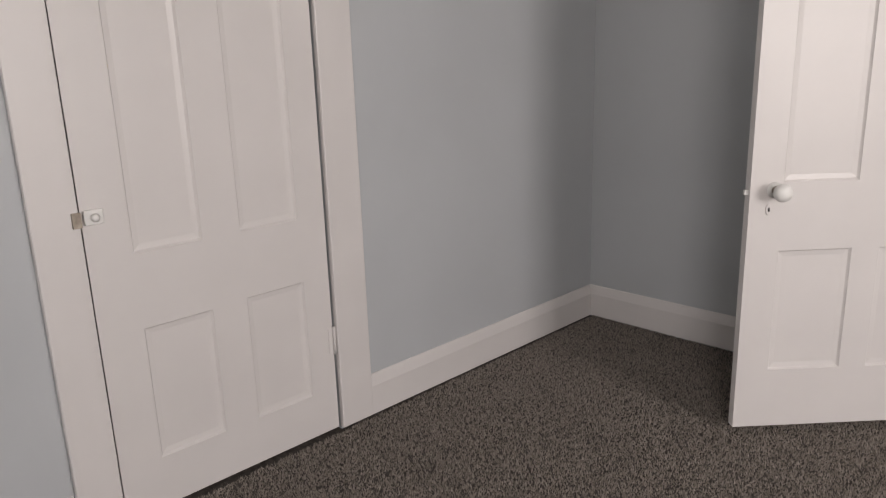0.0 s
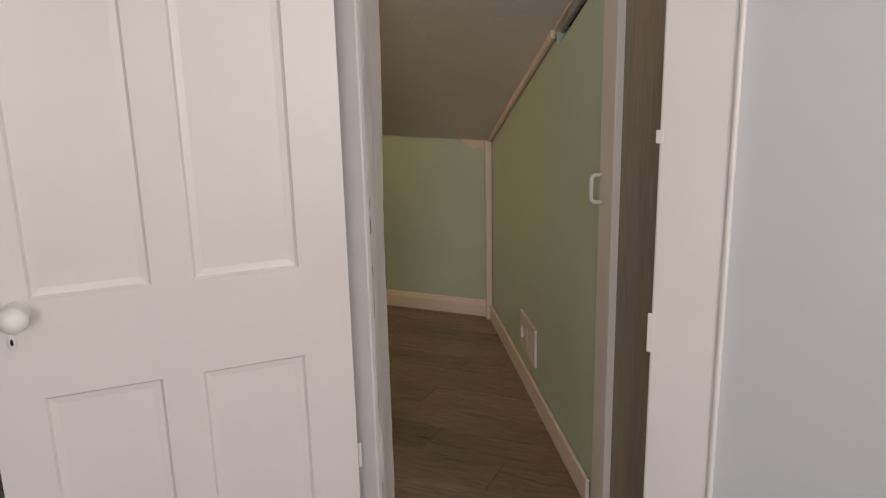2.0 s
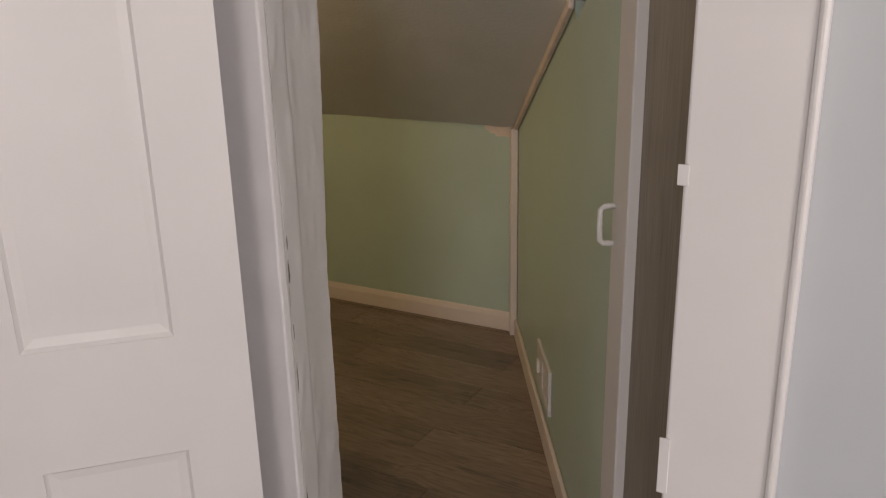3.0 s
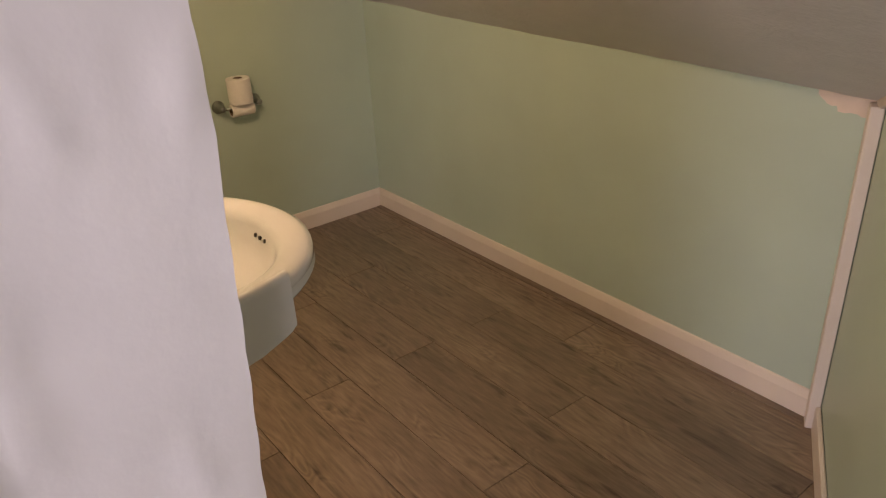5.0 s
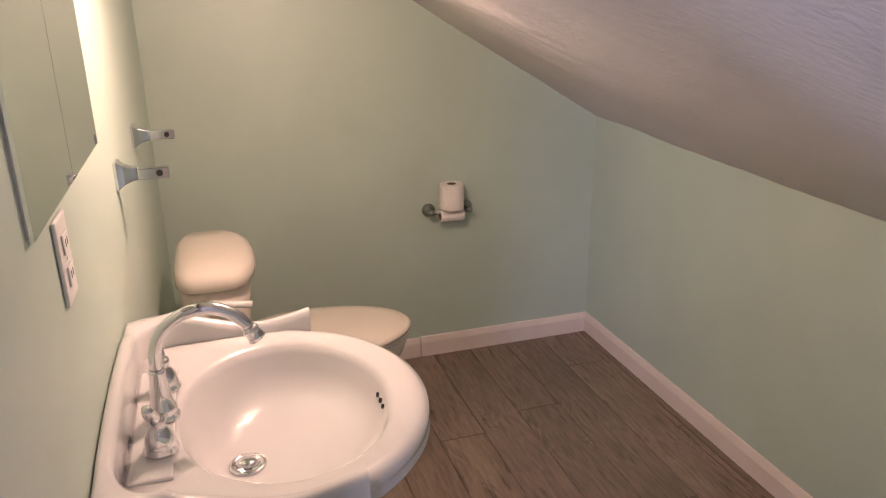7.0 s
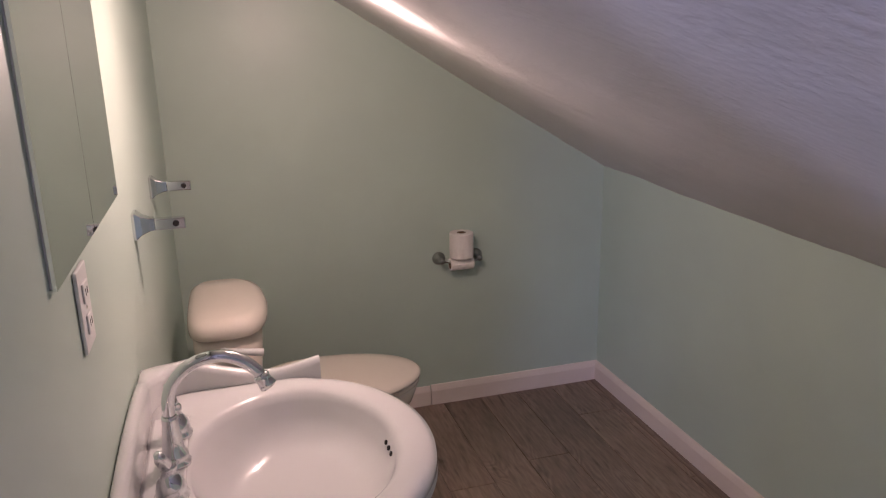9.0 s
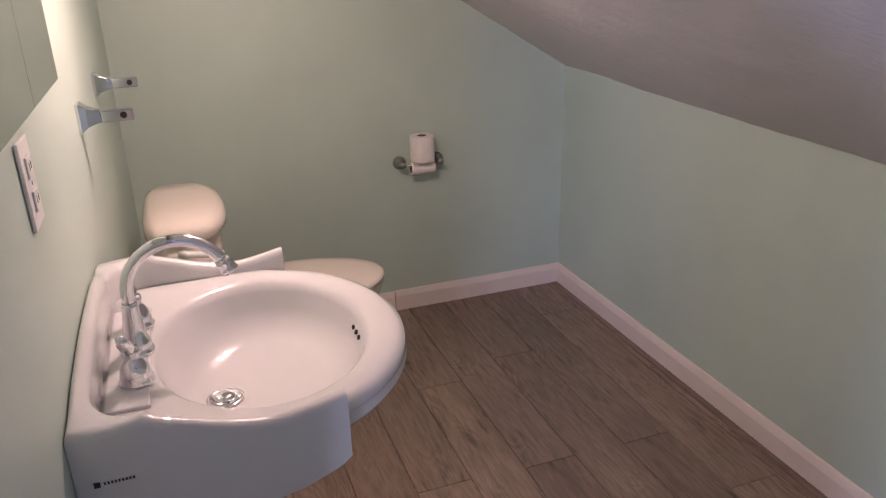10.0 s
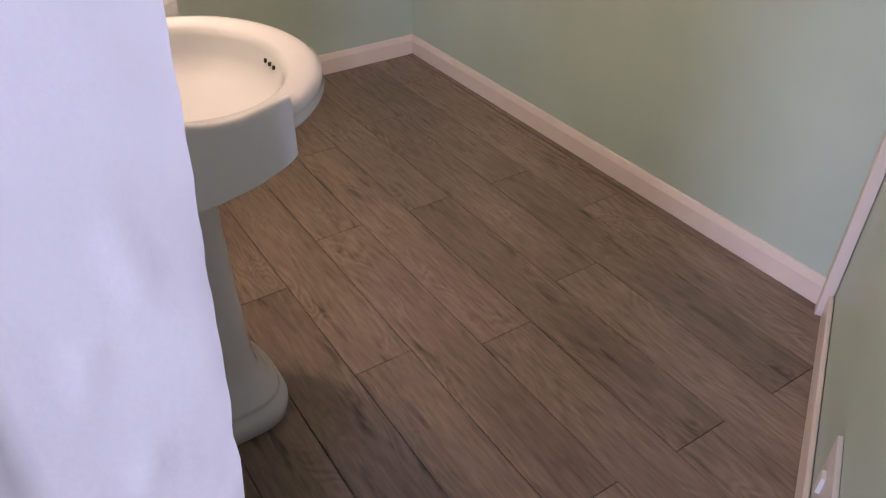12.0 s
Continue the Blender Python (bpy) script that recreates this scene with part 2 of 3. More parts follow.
# wall between bedroom and bathroom: grey leaf and green leaf
bm = bmesh.new()
for x0, x1, z0, z1 in ((-0.15, DOOR_L - 0.125, -0.1, Z_BED), (DOOR_R + 0.002, X_EAST + 0.15, -0.1, Z_BED), (DOOR_L - 0.125, DOOR_R + 0.002, DOOR_TOP, Z_BED)):
    add_box(bm, x0, x1, 0.0, 0.09, z0, z1)
structure("wall_north", bm, M_GREY, "blue-grey painted bedroom wall with the bathroom doorway", "wall")
bm = bmesh.new()
for x0, x1, z0, z1 in ((X_TOILET - 0.1, DOOR_L - 0.125, -0.1, 2.5), (DOOR_L - 0.125, DOOR_R + 0.1, DOOR_TOP, 2.5)):
    add_box(bm, x0, x1, 0.09, Y_SINK, z0, z1)
structure("wall_sink", bm, M_GREEN, "mint green painted bathroom wall behind the sink", "wall")
structure("wall_toilet", box(X_TOILET - 0.1, X_TOILET, Y_SINK, Y_KNEE + 0.1, -0.1, 2.5), M_GREEN, "mint green painted wall beside the toilet", "wall")
structure("wall_knee", box(X_TOILET, A.x + 0.15, Y_KNEE, Y_KNEE + 0.1, -0.1, 1.25), M_GREEN, "low mint green knee wall under the slanting ceiling", "wall")

# closet wall with the closet opening
CL0, CL1, CLT = -2.338, -1.570, 1.985
bm = bmesh.new()
for y0, y1, z0, z1 in ((Y_SOUTH - 0.15, CL0 - 0.01, -0.1, Z_BED), (CL1 + 0.01, 0.0, -0.1, Z_BED), (CL0 - 0.01, CL1 + 0.01, CLT + 0.01, Z_BED)):
    add_box(bm, -0.15, 0.0, y0, y1, z0, z1)
structure("wall_closet", bm, M_GREY, "blue-grey painted bedroom wall with the closet door", "wall")
structure("closet_back", box(-0.22, -0.16, CL0 - 0.2, CL1 + 0.2, -0.1, Z_BED), M_DARK, "dark closet behind the closed door", "wall")

# east and south walls with window openings
bm = bmesh.new()
for y0, y1, z0, z1 in ((Y_SOUTH - 0.15, -2.25, -0.1, Z_BED), (-1.25, 0.0, -0.1, Z_BED), (-2.25, -1.25, -0.1, 0.85), (-2.25, -1.25, 2.15, Z_BED)):
    add_box(bm, X_EAST, X_EAST + 0.15, y0, y1, z0, z1)
structure("wall_east", bm, M_GREY, "blue-grey painted bedroom wall with a window", "wall")
bm = bmesh.new()
for x0, x1, z0, z1 in ((0.0, 3.0, -0.1, Z_BED), (4.2, X_EAST, -0.1, Z_BED), (3.0, 4.2, -0.1, 0.85), (3.0, 4.2, 2.15, Z_BED)):
    add_box(bm, x0, x1, Y_SOUTH - 0.15, Y_SOUTH, z0, z1)
structure("wall_south", bm, M_GREY, "blue-grey painted bedroom wall with a window", "wall")
structure("ceiling_bedroom", box(-0.15, X_EAST + 0.15, Y_SOUTH - 0.15, 0.09, Z_BED, Z_BED + 0.1), M_CEILB, "flat white bedroom ceiling", "ceiling")

# slanting bathroom ceiling, hand-plastered and a little uneven
bm = bmesh.new()
NX, NY = 130, 96
grid = []
for j in range(NY + 1):
    y = Y_SINK - 0.03 + (Y_KNEE + 0.03 - Y_SINK + 0.03) * j / NY
    xd = A.x + (Y_KNEE - y) * (B.x - A.x) / Y_KNEE + 0.03
    row = []
    for i in range(NX + 1):
        x = X_TOILET - 0.03 + (xd - X_TOILET + 0.03) * i / NX
        z = slope_z(x, y) + 0.007 * noise.noise((x * 2.3, y * 2.3, 0.4)) + 0.0025 * noise.noise((x * 11, y * 11, 3.1))
        row.append(bm.verts.new((x, y, z)))
    grid.append(row)
for j in range(NY):
    for i in range(NX):
        bm.faces.new((grid[j][i], grid[j][i + 1], grid[j + 1][i + 1], grid[j + 1][i]))
top = bmesh.ops.extrude_face_region(bm, geom=bm.faces[:])
for v in [g for g in top["geom"] if isinstance(g, bmesh.types.BMVert)]:
    v.co.z += 0.08
structure("ceiling_bathroom", bm, M_CEIL, "slanting grey-white plaster ceiling with an uneven surface", "ceiling", smooth=True)


def trim_z(s):
    return 0.952 + 0.356 * s


# slanting partition: a painted panel under a raking trim, then a grey access panel in a white frame
S_BB, S_ST0, S_ST1 = 1.80, 1.845, 1.955
bm = bmesh.new()
add_prism(bm, [(0, -0.1), (S_ST0, -0.1), (S_ST0, trim_z(S_ST0) - 0.05), (1.33, trim_z(1.33) - 0.055), (1.30, trim_z(1.30) + 0.02), (0, trim_z(0) + 0.02)], 1, -0.05, 0.0)
bm.transform(DIAG)
structure("wall_partition", bm, M_GREEN, "mint green panel of the slanting partition", "wall")
bm = bmesh.new()
add_prism(bm, [(-0.1, -0.1), (DIAG_LEN + 0.05, -0.1), (DIAG_LEN + 0.05, 2.6), (-0.1, 2.6)], 1, -0.12, -0.056)
bm.transform(DIAG)
structure("partition_back", bm, M_DARK, "dark space behind the partition", "wall")


def diag_trim(name, pts, d0, d1, material, label, bevel=0.004):
    bm = prism(pts, 1, d0, d1)
    ob = link_mesh(name, bm, material, bevel=bevel, m=DIAG)
    return tagged(ob, label, "trim", kind="structure")


def board(s0, s1, z0, z1):
    return [(s0, z0), (s1, z0), (s1, z1), (s0, z1)]


diag_trim("trim_corner", board(0.004, 0.046, 0.0, 0.95), 0.002, 0.034, M_CREAM, "cream vertical batten in the corner of the partition")
diag_trim("trim_rake", [(0.0, trim_z(0) - 0.022), (1.315, trim_z(1.315) - 0.02), (1.315, trim_z(1.315) + 0.02), (0.0, trim_z(0) + 0.022)], 0.002, 0.018, M_BARE, "bare wooden raking trim under the slanting ceiling")
diag_trim("trim_rake_upper", [(1.33, trim_z(1.33) + 0.0), (2.1, trim_z(2.1) + 0.0), (2.1, trim_z(2.1) + 0.035), (1.33, trim_z(1.33) + 0.035)], -0.03, 0.012, M_BARE, "second length of bare raking trim above a dark gap")
diag_trim("baseboard_partition", board(0.052, S_BB, 0.0, 0.085), 0.002, 0.016, M_CREAM, "cream baseboard along the partition")

access = thing("access_panel", "grey wood-grain access door in a white frame beside the doorway", "access door", m=DIAG)
part("stile", prism(board(S_ST0, S_ST1, 0.02, 1.85), 1, -0.03, 0.014), M_WHITE, access, "white painted stile", bevel=0.003)
part("panel", prism(board(S_ST1 - 0.005, DIAG_LEN - 0.002, 0.11, 1.85), 1, -0.03, -0.006), M_PANEL, access, "grey wood-grain panel")
part("bottom_rail", prism(board(S_ST1, DIAG_LEN - 0.002, 0.02, 0.125), 1, -0.03, 0.012), M_WHITE, access, "white painted rail", bevel=0.003)
part("latch_plate", prism(board(S_ST1 + 0.004, S_ST1 + 0.03, 0.075, 0.11), 1, 0.0125, 0.016), M_BRASS, access)
hp = [(S_ST0 + 0.02, 0.014, 0.955), (S_ST0 + 0.02, 0.034, 0.956), (S_ST0 + 0.02, 0.041, 0.962), (S_ST0 + 0.02, 0.042, 0.99), (S_ST0 + 0.02, 0.041, 1.022), (S_ST0 + 0.02, 0.034, 1.028), (S_ST0 + 0.02, 0.014, 1.029)]
part("pull_handle", tube(hp, 0.0055, 10), M_PLAST, access, "white bow handle", smooth=True)

reg = thing("wall_register", "white metal air register low on the green partition", "vent", m=DIAG @ pose(0.80, 0, 0.15) @ Matrix.Diagonal((0.90, 1, 0.95, 1)))
bm = bmesh.new()
for pts in (board(0, 0.31, 0, 0.018), board(0, 0.31, 0.147, 0.165), board(0, 0.02, 0.018, 0.147), board(0.15, 0.31, 0.018, 0.03), board(0.15, 0.31, 0.135, 0.147), board(0.29, 0.31, 0.03, 0.135), board(0.02, 0.15, 0.018, 0.147)):
    add_prism(bm, pts, 1, 0.001, 0.012)
part("frame", bm, M_WHITE, reg, bevel=0.002)
part("backing", prism(board(0.15, 0.29, 0.03, 0.135), 1, 0.001, 0.003), M_DARK, reg)
for k in range(9):
    part("slat", prism(board(0.155, 0.285, 0.034 + k * 0.0113, 0.040 + k * 0.0113), 1, 0.003, 0.009), M_PLAST, reg)
part("lever", prism(board(0.05, 0.075, 0.06, 0.105), 1, 0.012, 0.02), M_PLAST, reg)


def base_profile(h, t):
    return [(0, 0), (t, 0), (t, h * 0.72), (t * 0.72, h * 0.86), (t * 0.45, h * 0.97), (t * 0.25, h), (0, h)]


def baseboard(name, p0, p1, out, h, t, material, label):
    """A moulded board from p0 to p1 on a wall, standing out to the given side."""
    p0, p1, out = Vector((*p0, 0)), Vector((*p1, 0)), Vector((*out, 0))
    d = (p1 - p0).normalized()
    bm = prism(base_profile(h, t), 0, 0.0, (p1 - p0).length)
    m = Matrix(((d.x, out.x, 0, p0.x), (d.y, out.y, 0, p0.y), (0, 0, 1, 0), (0, 0, 0, 1)))
    bm.transform(m)
    return structure(name, bm, material, label, "baseboard")


BH = 0.092
baseboard("baseboard_knee", (X_TOILET + 0.014, Y_KNEE), (A.x - 0.006, Y_KNEE), (0, -1), BH, 0.015, M_CREAM, "cream baseboard along the knee wall")
baseboard("baseboard_toilet", (X_TOILET, 1.160), (X_TOILET, Y_KNEE), (1, 0), BH, 0.014, M_CREAM, "cream baseboard beside the toilet")
baseboard("baseboard_toilet_short", (X_TOILET, Y_SINK), (X_TOILET, 1.156), (1, 0), BH - 0.003, 0.013, M_CREAM, "short length of cream baseboard behind the toilet")
baseboard("baseboard_sink", (X_TOILET + 0.014, Y_SINK), (1.42, Y_SINK), (0, 1), BH, 0.014, M_CREAM, "cream baseboard under the sink")
baseboard("baseboard_closet", (0.0, CL1 + 0.143), (0.0, -0.018), (1, 0), 0.152, 0.018, M_WHITE, "tall white baseboard along the closet wall")
baseboard("baseboard_closet_south", (0.0, Y_SOUTH), (0.0, CL0 - 0.125), (1, 0), 0.152, 0.018, M_WHITE, "tall white baseboard along the closet wall")
baseboard("baseboard_north", (0.0, 0.0), (1.444, 0.0), (0, -1), 0.152, 0.018, M_WHITE, "tall white baseboard behind the open door")
baseboard("baseboard_north_east", (2.442, 0.0), (X_EAST, 0.0), (0, -1), 0.152, 0.018, M_WHITE, "tall white baseboard beside the doorway")
patch_pts = [(A.x - 0.004, 0.955)]
for i in range(15):
    a = math.pi * (0.5 + 0.5 * i / 14)
    patch_pts.append((A.x - 0.03 + 0.13 * math.cos(a) * (1 + 0.15 * noise.noise((i * 0.7, 0, 0))), 0.955 - 0.05 * math.sin(a) * (1 + 0.3 * noise.noise((i * 0.9, 3, 0)))))
patch_pts = [(A.x - 0.004, 0.956), (A.x - 0.004, 0.905)] + patch_pts[1:]
structure("trim_plaster_patch", prism(patch_pts, 1, Y_KNEE - 0.002, Y_KNEE + 0.01), M_BARE, "unpainted pinkish plaster patch at the top of the knee wall", "trim")
# shoe strip of vinyl along the knee wall
structure("trim_floor_edge", box(X_TOILET + 0.02, A.x, Y_KNEE - 0.042, Y_KNEE - 0.016, -0.002, 0.004), M_PLANK, "narrow vinyl strip along the knee wall", "trim")


def casing(name, pts, label, material=None, bevel=0.004):
    bm = bmesh.new()
    for b in pts:
        add_box(bm, *b)
    return structure(name, bm, material or M_WHITE, label, "trim", bevel=bevel)


casing("trim_door_casing", [(2.298, 2.440, -0.022, -0.001, 0.0, DOOR_TOP)], "white door casing beside the doorway")
casing("trim_door_casing_edge", [(2.436, 2.449, -0.028, -0.001, 0.0, DOOR_TOP)], "raised outer bead of the white door casing", bevel=0.005)
casing("trim_door_casing_hinge", [(1.446, 1.587, -0.022, -0.001, 0.0, DOOR_TOP)], "white chipped door casing on the hinge side", M_OLD)
casing("trim_door_casing_head", [(1.446, 2.449, -0.022, -0.001, DOOR_TOP + 0.001, DOOR_TOP + 0.14)], "white door casing over the doorway")
casing("trim_jamb_strike", [(DOOR_R, DOOR_R + 0.002, -0.001, 0.0, 0.0, DOOR_TOP)], "white door jamb edge", bevel=0)
casing("trim_closet_casing", [(0.001, 0.022, CL0 - 0.122, CL0 - 0.004, 0.0, CLT + 0.01), (0.001, 0.022, CL1 + 0.004, CL1 + 0.142, 0.0, CLT + 0.01), (0.001, 0.022, CL0 - 0.122, CL1 + 0.142, CLT + 0.012, CLT + 0.15)], "white casing round the closet door")

# lumpy painted jamb on the hinge side
bm = bmesh.new()
nj, nz = 26, 150
ring = []
for k in range(nz + 1):
    z = DOOR_TOP * k / nz
    deep = 0.214 + 0.05 * max(0.0, min(0.5, z - 0.85))
    r = []
    for i in range(nj + 1):
        u = i / nj
        y = deep * u
        bulge = 0.0035 * noise.noise((y * 9, z * 5, 0.0)) + 0.009 * max(0.0, noise.noise((y * 26, z * 12, 5.0)) - 0.22) - 0.006 * max(0.0, 0.1 - abs(noise.noise((y * 5, z * 2.2, 9.0)))) * (1 if y > 0.09 else 0)
        edge = 0.003 * noise.noise((0, z * 25, 2.0)) if i == nj else 0.0
        step = -0.012 * max(0.0, min(1.0, (y - 0.07) / 0.012))
        r.append((DOOR_L - 0.002 - 0.066 * u + step + bulge * (0.3 if i in (0, nj) else 1), y + edge, z))
    r.append((DOOR_L - 0.16, deep, z))
    r.append((DOOR_L - 0.16, 0.0, z))
    ring.append(r)
add_rings(bm, ring)
jamb = structure("trim_jamb_hinge", bm, M_OLD, "lumpy white painted door jamb with chipped edges", "trim", smooth=True)
jamb.modifiers.new("split", "EDGE_SPLIT").split_angle = radians(45)
# paint chipped down to dark wood along the rebate
chip_rng = random.Random(11)
for k in range(17):
    z, h = 0.18 + 0.055 * k + chip_rng.uniform(-0.03, 0.03), chip_rng.uniform(0.004, 0.034)
    y, w = chip_rng.uniform(0.002, 0.007), chip_rng.uniform(0.0008, 0.0028)
    part("paint_chip", prism([(y, z - h), (y + w, z - h * 0.3), (y + w * 0.6, z + h), (y - w * 0.4, z + h * 0.4)], 0, DOOR_L - 0.016, DOOR_L - 0.0035), M_CHIP, jamb, "dark bare wood in a paint chip")

# ---- panelled doors ----


def door_leaf(parent, width, height, thick, panels, material):
    """Rails and stiles with sunk panels; the leaf spans x 0..width, z 0..height, its seen face at y = 0."""
    xs = sorted({0.0, width, *[p[0] for p in panels], *[p[1] for p in panels]})
    zs = sorted({0.0, height, *[p[2] for p in panels], *[p[3] for p in panels]})
    bm = bmesh.new()
    add_box(bm, 0, width, 0.012, thick - 0.012, 0, height)
    for z0, z1 in zip(zs, zs[1:]):
        for x0, x1 in zip(xs, xs[1:]):
            cx, cz = (x0 + x1) / 2, (z0 + z1) / 2
            if not any(p[0] < cx < p[1] and p[2] < cz < p[3] for p in panels):
                add_box(bm, x0, x1, 0, 0.012, z0, z1)
                add_box(bm, x0, x1, thick - 0.012, thick, z0, z1)
    bmesh.ops.remove_doubles(bm, verts=bm.verts, dist=0.0001)
    part("leaf", bm, material, parent)
    for x0, x1, z0, z1 in panels:
        bm = bmesh.new()
        q = 0.022
        outer = [(x0, 0.002, z0), (x1, 0.002, z0), (x1, 0.002, z1), (x0, 0.002, z1)]
        mid = [(x0 + 0.006, 0.008, z0 + 0.006), (x1 - 0.006, 0.008, z0 + 0.006), (x1 - 0.006, 0.008, z1 - 0.006), (x0 + 0.006, 0.008, z1 - 0.006)]
        inn = [(x0 + q, 0.0105, z0 + q), (x1 - q, 0.0105, z0 + q), (x1 - q, 0.0105, z1 - q), (x0 + q, 0.0105, z1 - q)]
        add_rings(bm, [outer, mid, inn], close_first=False)
        part("panel", bm, material, parent)


def hinge(parent, x, z, y=-0.004):
    bm = bmesh.new()
    add_box(bm, x - 0.02, x + 0.02, y + 0.001, y + 0.004, z - 0.045, z + 0.045)
    h = part("hinge", bm, M_WHITE, parent)
    part("knuckle", lathe([(0.0055, -0.05), (0.0055, 0.05)], pose(x, y - 0.003, z), 10), M_WHITE, h, smooth=True)


def ball_knob(parent, x, z):
    k = part("knob", lathe([(0.008, 0.0), (0.026, 0.001), (0.026, 0.004), (0.012, 0.008), (0.010, 0.03), (0.018, 0.034), (0.027, 0.046), (0.029, 0.056), (0.025, 0.068), (0.012, 0.075), (0.002, 0.076)], pose(x, 0, z, 90, 0, 0), 24), M_PLAST, parent, "white porcelain knob", smooth=True)
    part("shank", lathe([(0.0135, 0.006), (0.0135, 0.02), (0.0105, 0.031)], pose(x, -0.0005, z, 90, 0, 0), 16), M_BRASS, k, smooth=True)
    pl_ = part("keyhole_plate", lathe([(0.012, 0.0), (0.012, 0.003), (0.009, 0.004)], pose(x - 0.016, 0, z - 0.062, 90, 0, 0), 18, 0.8, 1.5), M_WHITE, parent)
    part("keyhole", lathe([(0.004, 0.0035), (0.004, 0.005)], pose(x - 0.016, 0, z - 0.062, 90, 0, 0), 12, 0.8, 1.9), M_DARK, pl_)


# open bathroom door
LEAF0, LEAF1 = Vector((1.047, -0.699, 0.022)), Vector((1.588, -0.120, 0.022))
ang = math.degrees(math.atan2(LEAF1.y - LEAF0.y, LEAF1.x - LEAF0.x))
W = (LEAF1 - LEAF0).length
open_door = tagged(new("door_1"), "white four-panel door standing open beside the doorway", "door", kind="structure")
open_door.matrix_basis = pose(*LEAF0, 0, 0, ang)
lp = [(0.105, 0.345, 0.205, 0.617), (0.435, 0.672, 0.205, 0.617), (0.105, 0.345, 0.838, 1.80), (0.435, 0.672, 0.838, 1.80)]
door_leaf(open_door, W, 1.95, 0.035, lp, M_WHITE)
ball_knob(open_door, 0.078, 0.815)
part("latch_bolt", box(-0.012, 0.0, 0.012, 0.024, 0.80, 0.815), M_PLAST, open_door)
for z in (0.30, 1.65):
    bm = bmesh.new()
    add_box(bm, W, W + 0.018, 0.030, 0.033, z - 0.035, z + 0.035)
    hh = part("hinge", bm, M_OLD, open_door, "worn painted hinge")
    part("knuckle", lathe([(0.005, -0.034), (0.005, 0.034)], pose(W + 0.004, 0.027, z), 10), M_WHITE, hh, smooth=True)
# closed closet door in the wall x = 0
closet = tagged(new("door_2"), "white four-panel closet door, closed, with a small surface latch", "door", kind="structure")
CW = CL1 - CL0 - 0.008
closet.matrix_basis = pose(0.004, CL0 + 0.004, 0.004, 0, 0, 90)
cp = [(0.122, 0.333, 0.155, 0.558), (0.448, 0.660, 0.155, 0.565), (0.122, 0.325, 0.775, 1.80), (0.448, 0.655, 0.775, 1.80)]
door_leaf(closet, CW, 1.955, 0.035, cp, M_WHITE)
for z in (0.33, 1.65):
    hinge(closet, CW + 0.001, z)
lt = part("latch", box(0.006, 0.055, -0.012, 0.0, 0.875, 0.915), M_PLAST, closet, "small white surface latch", bevel=0.003)
part("latch_knob", lathe([(0.009, 0), (0.012, 0.010), (0.006, 0.016)], pose(0.03, -0.012, 0.895, 90, 0, 0), 14), M_PLAST, lt, smooth=True)
part("keeper", box(-0.028, -0.006, -0.026, -0.018, 0.875, 0.915), M_BRASS, lt)

# strike plates on the casing of the bathroom doorway
for z, h in ((0.735, 0.045), (1.165, 0.014)):
    s = thing("strike_plate", "small white painted metal plate on the door casing", "hardware", (2.297, -0.024, z))
    part("plate", box(-0.006, 0.009, -0.002, 0.001, -h, h), M_WHITE, s, bevel=0.001)

# floor-level register beside the doorway
r2 = thing("baseboard_register", "white metal air register above the baseboard", "vent", (2.472, 0.0, 0.03))
bm = bmesh.new()
for b in ((0, 0.31, -0.030, -0.004, 0.13, 0.16), (0, 0.31, -0.030, -0.004, 0.0, 0.03), (0, 0.035, -0.030, -0.004, 0.03, 0.13), (0.275, 0.31, -0.030, -0.004, 0.03, 0.13)):
    add_box(bm, *b)
part("frame", bm, M_WHITE, r2, bevel=0.002)
part("backing", box(0.035, 0.275, -0.0215, -0.019, 0.03, 0.13), M_DARK, r2)
for k in range(15):
    part("slat", box(0.040 + k * 0.0162, 0.049 + k * 0.0162, -0.029, -0.022, 0.03, 0.13), M_WHITE, r2)

# ---- windows behind the walk ----


def window(name, m, w, z0, z1):
    e = tagged(new(name), "white framed sash window of the bedroom", "window", kind="structure")
    e.matrix_basis = m
    bm = bmesh.new()
    for b in ((0, w, 0, 0.05, z0, z0 + 0.05), (0, w, 0, 0.05, z1 - 0.05, z1), (0, 0.05, 0, 0.05, z0 + 0.05, z1 - 0.05), (w - 0.05, w, 0, 0.05, z0 + 0.05, z1 - 0.05), (0.05, w - 0.05, 0, 0.05, (z0 + z1) / 2 - 0.02, (z0 + z1) / 2 + 0.02)):
        add_box(bm, *b)
    part("window_frame", bm, M_WHITE, e)
    return e


window("window_1", pose(X_EAST + 0.06, -2.25, 0, 0, 0, 90) @ pose(0, -0.05, 0), 1.0, 0.85, 2.15)
window("window_2", pose(3.0, Y_SOUTH - 0.12, 0), 1.2, 0.85, 2.15)

# ---- pedestal sink ----
SX = 0.58
sink = thing("pedestal_sink", "white porcelain pedestal sink with raised wavy sides against the green wall", "sink", (SX, Y_SINK + 0.001, 0))
NT = 96
CY = 0.275                      # bowl centre from the wall
RIM = 0.868


def outline(th, grow=0.0):
    """Plan of the basin: a straight-sided deck at the back, an oval bow in front."""
    c, s = math.cos(th), math.sin(th)
    r_e = 1 / math.sqrt((c / (0.282 + grow)) ** 2 + (s / (0.240 + grow)) ** 2)
    if s < 0.25:
        r_b = 9.0
        if abs(c) > 1e-6:
            r_b = min(r_b, (0.292 + min(grow, 0.0)) / abs(c))
        if s < 0:
            r_b = min(r_b, (CY - 0.022) / -s)
        w = max(0.0, min(1.0, (0.25 - s) / 0.25))
        return (1 - w) * r_e + w * max(r_b, r_e) if s > 0 else r_b
    return r_e


